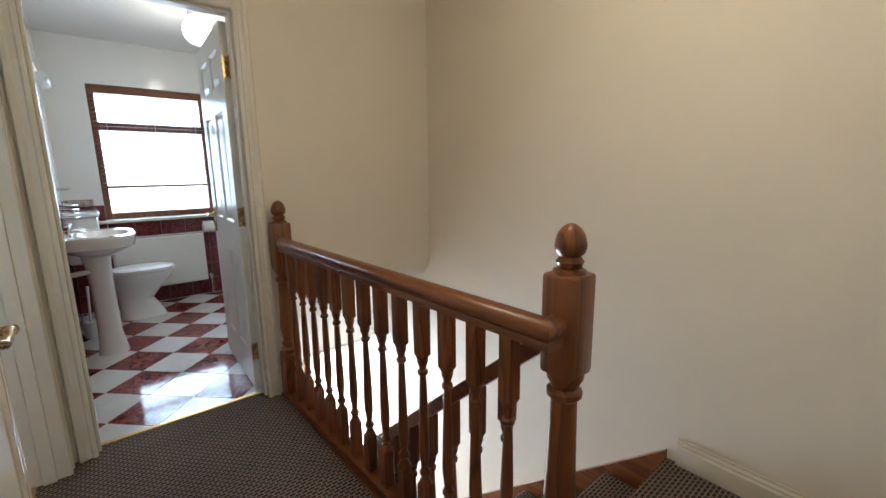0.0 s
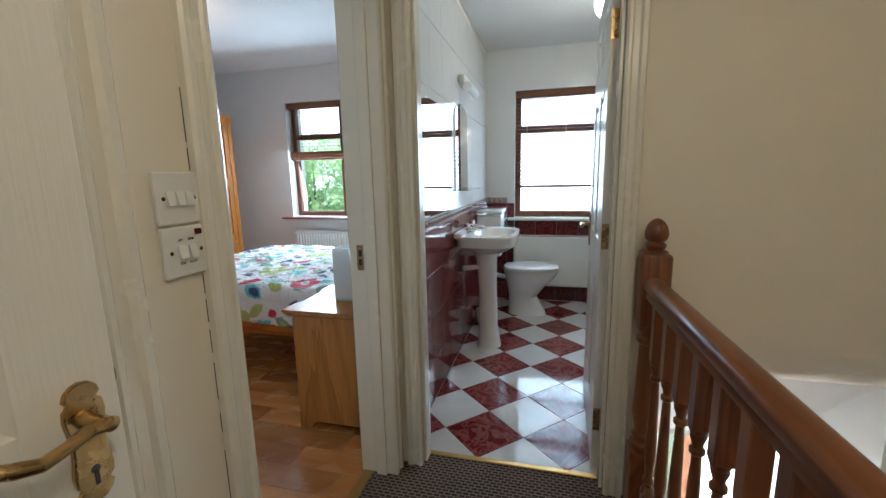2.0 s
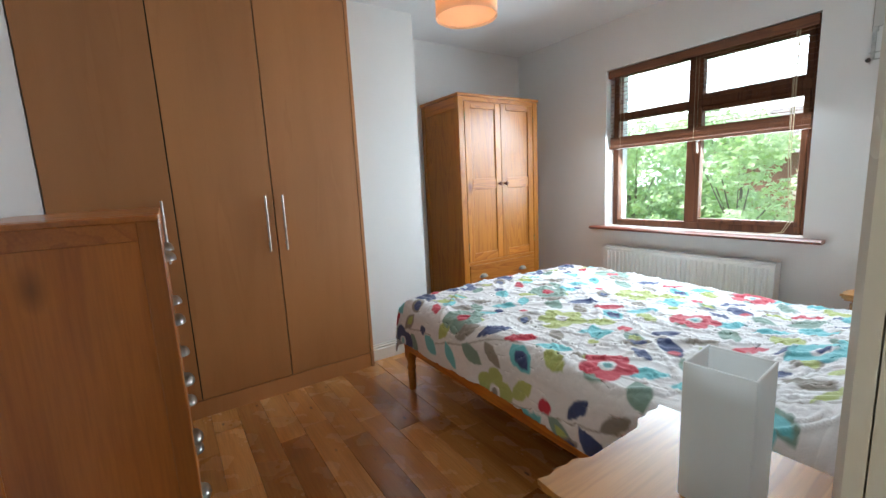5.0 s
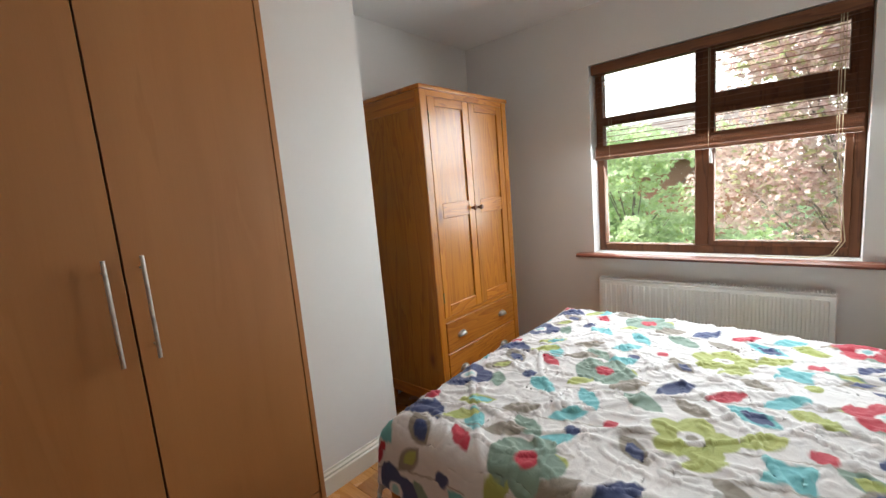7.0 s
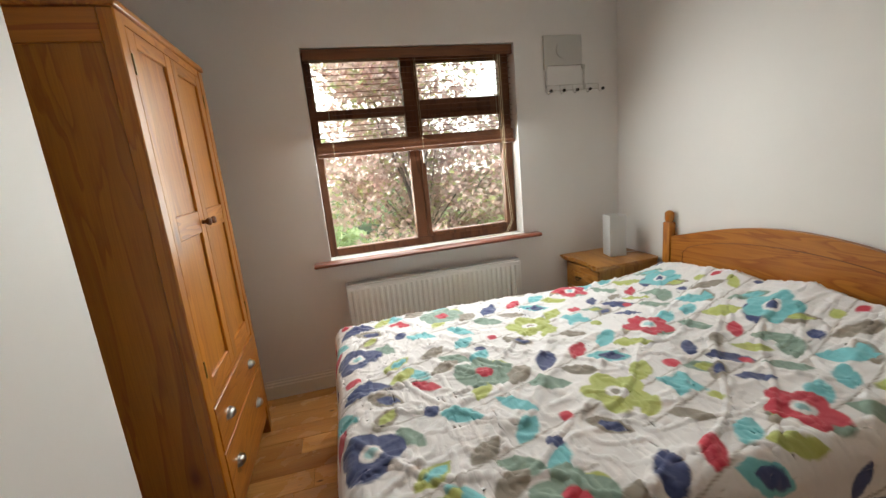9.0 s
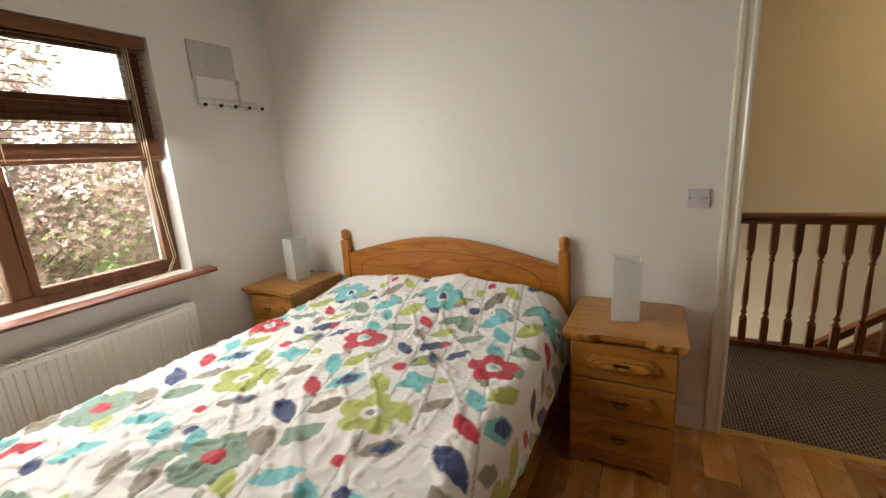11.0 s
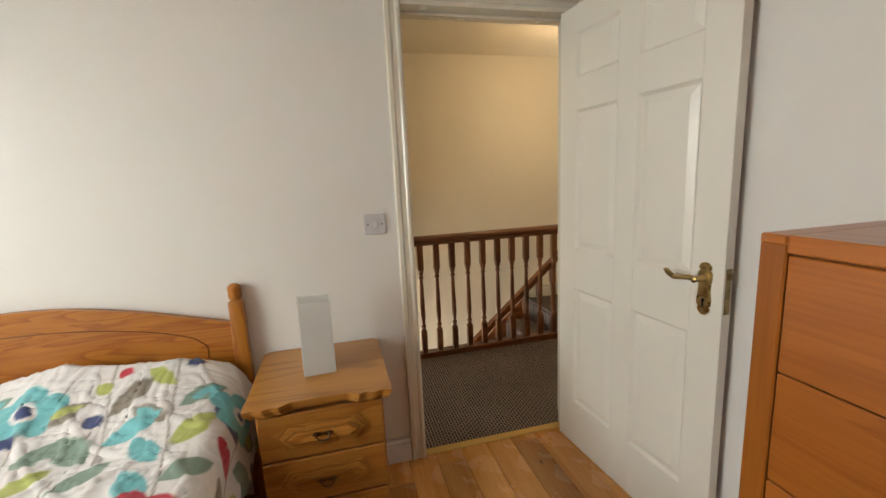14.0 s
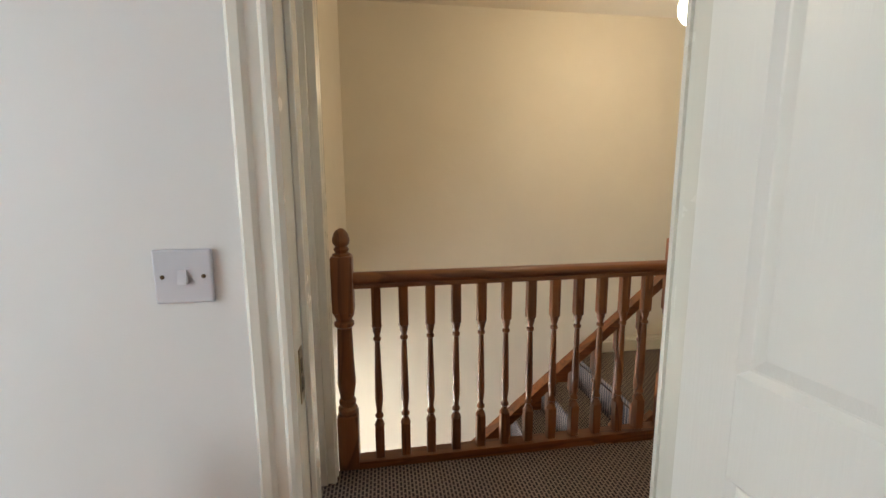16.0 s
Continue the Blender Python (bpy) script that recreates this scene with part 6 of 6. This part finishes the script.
part("waste_pipe", tube(bmesh.new(), [(0.16, by - 0.02, 0.70), (0.10, by - 0.03, 0.60), (0.06, by - 0.06, 0.60), (0.0, by - 0.10, 0.60)], 0.018, 10), PLASTIC, basin, "", True)
part("plug_stopper", lathe(bmesh.new(), [(0.014, 0.842), (0.016, 0.85), (0.010, 0.856)], 0.03, by - 0.02, 12), DARK, basin)

wc = thing("toilet", "white ceramic toilet with closed seat and cistern", "toilet")
wy = 4.40
bm = loft(bmesh.new(), [oval(0.40, wy, 0.17, 0.11, 0.0), oval(0.39, wy, 0.155, 0.10, 0.06), oval(0.36, wy, 0.125, 0.085, 0.16), oval(0.39, wy, 0.17, 0.12, 0.26), oval(0.42, wy, 0.215, 0.165, 0.34), oval(0.425, wy, 0.235, 0.178, 0.385), oval(0.425, wy, 0.235, 0.178, 0.40)])
part("pan", bm, CERAMIC, wc, "", True)
bm = loft(bmesh.new(), [oval(0.43, wy, 0.238, 0.183, 0.402), oval(0.43, wy, 0.242, 0.187, 0.410), oval(0.43, wy, 0.240, 0.185, 0.422)])
part("seat", bm, PLASTIC, wc, "", True)
bm = loft(bmesh.new(), [oval(0.43, wy, 0.236, 0.181, 0.426), oval(0.43, wy, 0.240, 0.185, 0.434), oval(0.43, wy, 0.225, 0.17, 0.446), oval(0.43, wy, 0.14, 0.10, 0.450)])
part("lid", bm, CERAMIC, wc, "white toilet lid", True)
part("cistern", boxed(wb, 0.19, wy - 0.225, wy + 0.21, 0.55, 0.91, 0.022, 3), CERAMIC, wc, "", True)
part("cistern_lid", boxed(wb, 0.20, wy - 0.235, wy + 0.22, 0.912, 0.945, 0.012, 3), CERAMIC, wc, "", True)
part("flush_pipe", tube(bmesh.new(), [(0.09, wy, 0.56), (0.09, wy, 0.42), (0.12, wy, 0.34), (0.26, wy, 0.32)], 0.022, 10), PLASTIC, wc, "", True)
bm = bmesh.new()
tube(bm, [(0.10, wy + 0.215, 0.85), (0.10, wy + 0.235, 0.85), (0.15, wy + 0.24, 0.845), (0.19, wy + 0.24, 0.84)], 0.006, 8)
part("flush_lever", bm, CHROME, wc, "", True)

brush = thing("toilet_brush", "white toilet brush in its holder beside the basin", "toilet brush", (0.045, 4.06, 0))
part("holder", lathe(bmesh.new(), [(0.045, 0.0), (0.05, 0.02), (0.055, 0.11), (0.050, 0.125), (0.046, 0.125)], 0, 0, 18), PLASTIC, brush, "", True)
part("handle", tube(bmesh.new(), [(0, 0, 0.11), (0.01, 0.0, 0.30), (0.014, 0, 0.40)], [0.009, 0.008, 0.011], 10), PLASTIC, brush, "", True)
radiator("radiator", "flat cream panel radiator on the tiled bathroom wall", 0.246, 0.985, 4.715, 4.812, 0.165, 0.662, 1.02, 0.0333, True)

mir = thing("wall_mirror", "frameless wall mirror over the basin", "mirror")
part("mirror_glass", boxed(WX1 + 0.007, WX1 + 0.013, 2.60, 3.30, 1.035, 1.63, 0.0015), MIRROR, mir)
for y, z in ((2.75, 1.035), (3.15, 1.035), (2.75, 1.628), (3.15, 1.628)):
    part("clip", boxed(WX1 + 0.007, WX1 + 0.018, y - 0.012, y + 0.012, z - 0.006, z + 0.006, 0.002), CHROME, mir)
mc = thing("mirror_cabinet", "narrow arched mirror panel on the bathroom wall", "mirror")
bm = bmesh.new()
pts = [(3.40, 1.14), (3.80, 1.14), (3.80, 1.62)] + [(3.60 + 0.20 * math.cos(a), 1.62 + 0.10 * math.sin(a)) for a in [math.pi * k / 12 for k in range(1, 12)]] + [(3.40, 1.62)]
prism(bm, pts, "x", WX1 + 0.007, WX1 + 0.014)
part("mirror_glass", bm, MIRROR, mc)
part("glass_shelf", boxed(WX1 + 0.007, WX1 + 0.11, 3.34, 3.86, 1.145, 1.151, 0.001), CLEAR, mc, "clear glass shelf")
sl = thing("shaver_light", "small white wall light above the mirror", "wall light")
part("body", boxed(WX1 + 0.007, WX1 + 0.05, 3.53, 3.78, 1.845, 1.90, 0.008, 2), PLASTIC, sl, "", True)
part("shade", tube(bmesh.new(), [(WX1 + 0.075, 3.50, 1.815), (WX1 + 0.08, 3.64, 1.815), (WX1 + 0.075, 3.80, 1.815)], 0.03, 14), LAMP_GLASS, sl, "frosted tube shade", True)
rol = thing("toilet_roll_holder", "chrome toilet roll holder with white paper roll", "toilet roll holder")
part("bracket", boxed(0.99, 1.09, 4.74, 4.812, 0.74, 0.765, 0.004), CHROME, rol)
part("paper_roll", lathe(bmesh.new(), [(0.02, -0.05), (0.048, -0.05), (0.048, 0.05), (0.02, 0.05)], 1.04, 4.745, 18, "x", 0.70), PLASTIC, rol, "white paper roll", True)
wire = thing("soap_rack", "chrome wire rack on the border tiles", "soap rack")
bm = bmesh.new()
for k in range(4):
    tube(bm, [(WX1 + 0.012, 3.96, 1.03 - 0.03 * k), (0.06, 3.98, 1.02 - 0.03 * k), (0.09, 4.06, 1.02 - 0.03 * k), (0.06, 4.12, 1.02 - 0.03 * k), (WX1 + 0.012, 4.14, 1.03 - 0.03 * k)], 0.003, 6)
tube(bm, [(WX1 + 0.015, 3.96, 1.09), (WX1 + 0.015, 3.96, 0.92)], 0.003, 6)
part("wires", bm, CHROME, wire, "", True)
structure("stair_bulkhead", prism(bmesh.new(), [(2.375, 0.536), (2.375, 0.60), (3.138, 0.60), (3.138, -0.18), (3.10, -0.18)], "x", 0.982, 1.748), TILE_WALL_WHITE, "white boxed-in bulkhead over the stairs", "bulkhead")

structure("bulkhead_side", boxed(0.930, 0.949, 2.375, 3.138, -0.2, 0.60), TILE_WALL_WHITE, "white side of the boxed-in bulkhead", "bulkhead")

# bathroom window
bw = thing("window_2", "brown timber bathroom window with obscure glass", "window")
bw["kind"] = "structure"
X0, X1, Z0, Z1 = BWIN
bm = bmesh.new()
for a in ((X0, X0 + 0.05, Z0, Z1), (X1 - 0.05, X1, Z0, Z1), (X0 + 0.05, X1 - 0.05, Z1 - 0.05, Z1), (X0 + 0.05, X1 - 0.05, Z0, Z0 + 0.055), (X0 + 0.05, X1 - 0.05, 1.635, 1.70)):
    bar(bm, a[0], a[1], 4.925, 4.99, a[2], a[3])
part("window_frame", bm, MAHOGANY, bw, "brown stained window frame")
for za, zb in ((Z0 + 0.05, 1.64), (1.695, Z1 - 0.045)):
    p = part("pane", boxed(X0 + 0.045, X1 - 0.045, 4.95, 4.956, za, zb), FROSTED, bw, "obscure glass pane")
    p.visible_shadow = False
part("window_sill", boxed(X0 - 0.06, X1 + 0.06, 4.75, 4.925, 0.80, 0.826, 0.006, 2), GLOSS, bw, "white tiled window board")
random.seed(8)
blind("venetian_blind", "brown wooden venetian blind lowered over the bathroom window", X0 + 0.01, X1 - 0.01, 4.862, 2.005, 1.112, 0.062, 21, 0.0, 15)

# ---- garden ----
def leaf_cloud(name, blobs, count, size, mat, seed):
    """Many small folded leaves spread through uneven lumps of a crown."""
    rng = np.random.RandomState(seed)
    verts, faces = [], []
    tot = sum(b2[3] ** 2 for b2 in blobs)
    for bx_, by_, bz_, br in blobs:
        n = int(count * br ** 2 / tot)
        for _ in range(n):
            d = rng.normal(size=3)
            d /= np.linalg.norm(d)
            r = br * (0.45 + 0.6 * rng.rand() ** 0.5)
            c = np.array((bx_, by_, bz_)) + d * r * np.array((1, 1, 0.8))
            q = Euler(rng.uniform(-0.9, 0.9, 3) + np.array((0.3, 0, rng.uniform(0, 6.3)))).to_matrix()
            s = size * rng.uniform(0.6, 1.3)
            shp = ((0, -0.45, 0), (0.34, -0.30, 0.06), (0.20, -0.08, 0.05), (0.48, 0.18, 0.08), (0.16, 0.16, 0.04), (0, 0.58, -0.05), (-0.16, 0.16, 0.04), (-0.48, 0.18, 0.08), (-0.20, -0.08, 0.05), (-0.34, -0.30, 0.06))
            k = len(verts)
            for p in shp:
                w = q @ Vector(p) * s
                verts.append((c[0] + w.x, c[1] + w.y, c[2] + w.z))
            faces += [(k, k + 1, k + 2), (k, k + 2, k + 3, k + 4), (k, k + 4, k + 5), (k, k + 5, k + 6), (k, k + 6, k + 7, k + 8), (k, k + 8, k + 9)]
    me = bpy.data.meshes.new(name)
    me.from_pydata(verts, [], faces)
    me.materials.append(mat)
    return me


def tree(name, label, x, y, h, blobs, count, size, mat, seed):
    t = thing(name, label, "tree", (x, y, -2.75))
    bm = bmesh.new()
    tube(bm, [(0, 0, -0.1), (0.05, 0.02, h * 0.25), (0.0, 0.05, h * 0.5), (0.1, 0, h * 0.8)], [0.13, 0.10, 0.06, 0.02], 10)
    rng = random.Random(seed)
    for bx_, by_, bz_, br in blobs:
        tube(bm, [(0.02, 0.02, min(bz_ * 0.5, h * 0.45)), (bx_ * 0.5, by_ * 0.5, bz_ * 0.75), (bx_, by_, bz_)], [0.024, 0.014, 0.005], 6)
    part("trunk", bm, BARK, t, "", True)
    o = new("crown", leaf_cloud("crown", blobs, count, size, mat, seed))
    o.parent = t
    o["kind"] = "stuff"
    return t


rt = random.Random(14)
blobs = [(rt.uniform(-2.3, 3.4), rt.uniform(-1.2, 1.4), rt.uniform(1.3, 6.6), rt.uniform(0.55, 1.0)) for _ in range(62)]
blobs = [b2 for b2 in blobs if not (b2[0] > 1.0 and b2[2] > 4.9) and not (b2[0] < -1.2 and b2[2] > 5.6) and b2[0] > -1.8]
tree("copper_beech_tree", "large copper-leaved tree outside the window", -0.35, 11.2, 6.2, blobs, 26000, 0.125, LEAF_RED, 2)
blobs = [(rt.uniform(-2.2, 2.0), rt.uniform(-1.0, 1.0), rt.uniform(0.8, 5.0), rt.uniform(0.5, 0.9)) for _ in range(32)]
blobs_far = [(rt.uniform(-2.4, 2.4), rt.uniform(-1.0, 1.0), rt.uniform(0.8, 5.2), rt.uniform(0.5, 0.9)) for _ in range(34)]
tree("green_tree", "light green leafy tree at the garden's end", -8.2, 15.0, 5.0, blobs_far, 15000, 0.17, LEAF_GREEN, 6)
tree("green_tree", "light green leafy tree beyond the copper one", -4.6, 13.6, 4.9, blobs, 15000, 0.16, LEAF_GREEN, 4)
blobs = [(rt.uniform(-6.0, 6.0), rt.uniform(-0.8, 0.8), rt.uniform(0.5, 2.3), rt.uniform(0.6, 1.0)) for _ in range(30)]
o = new("hedge", leaf_cloud("hedge", [(a - 1.0, b2 + 16.0, c - 2.75, d) for a, b2, c, d in blobs], 7000, 0.22, LEAF_GREEN, 9))
tagged(o, "green garden hedge behind the trees", "hedge", "", "stuff")
house = thing("far_house", "orange brick house seen through the leaves", "house", (-6.5, 26, -2.75))
part("wall", boxed(-4, 3.5, 0, 6, 0, 4.6), BRICK_FAR, house)
bm = prism(bmesh.new(), [(-0.4, 4.6), (6.4, 4.6), (3.0, 7.0)], "x", -4.3, 3.8)
part("roof", bm, BARK, house)
bm = bmesh.new()
box(bm, -120, 120, 130, 131, -3, 90)
bd = solid("backdrop", bm, glow("overcast_sky_glow", (0.97, 0.99, 1.0), 2.0), "bright overcast sky beyond the garden", "sky", "", "structure")
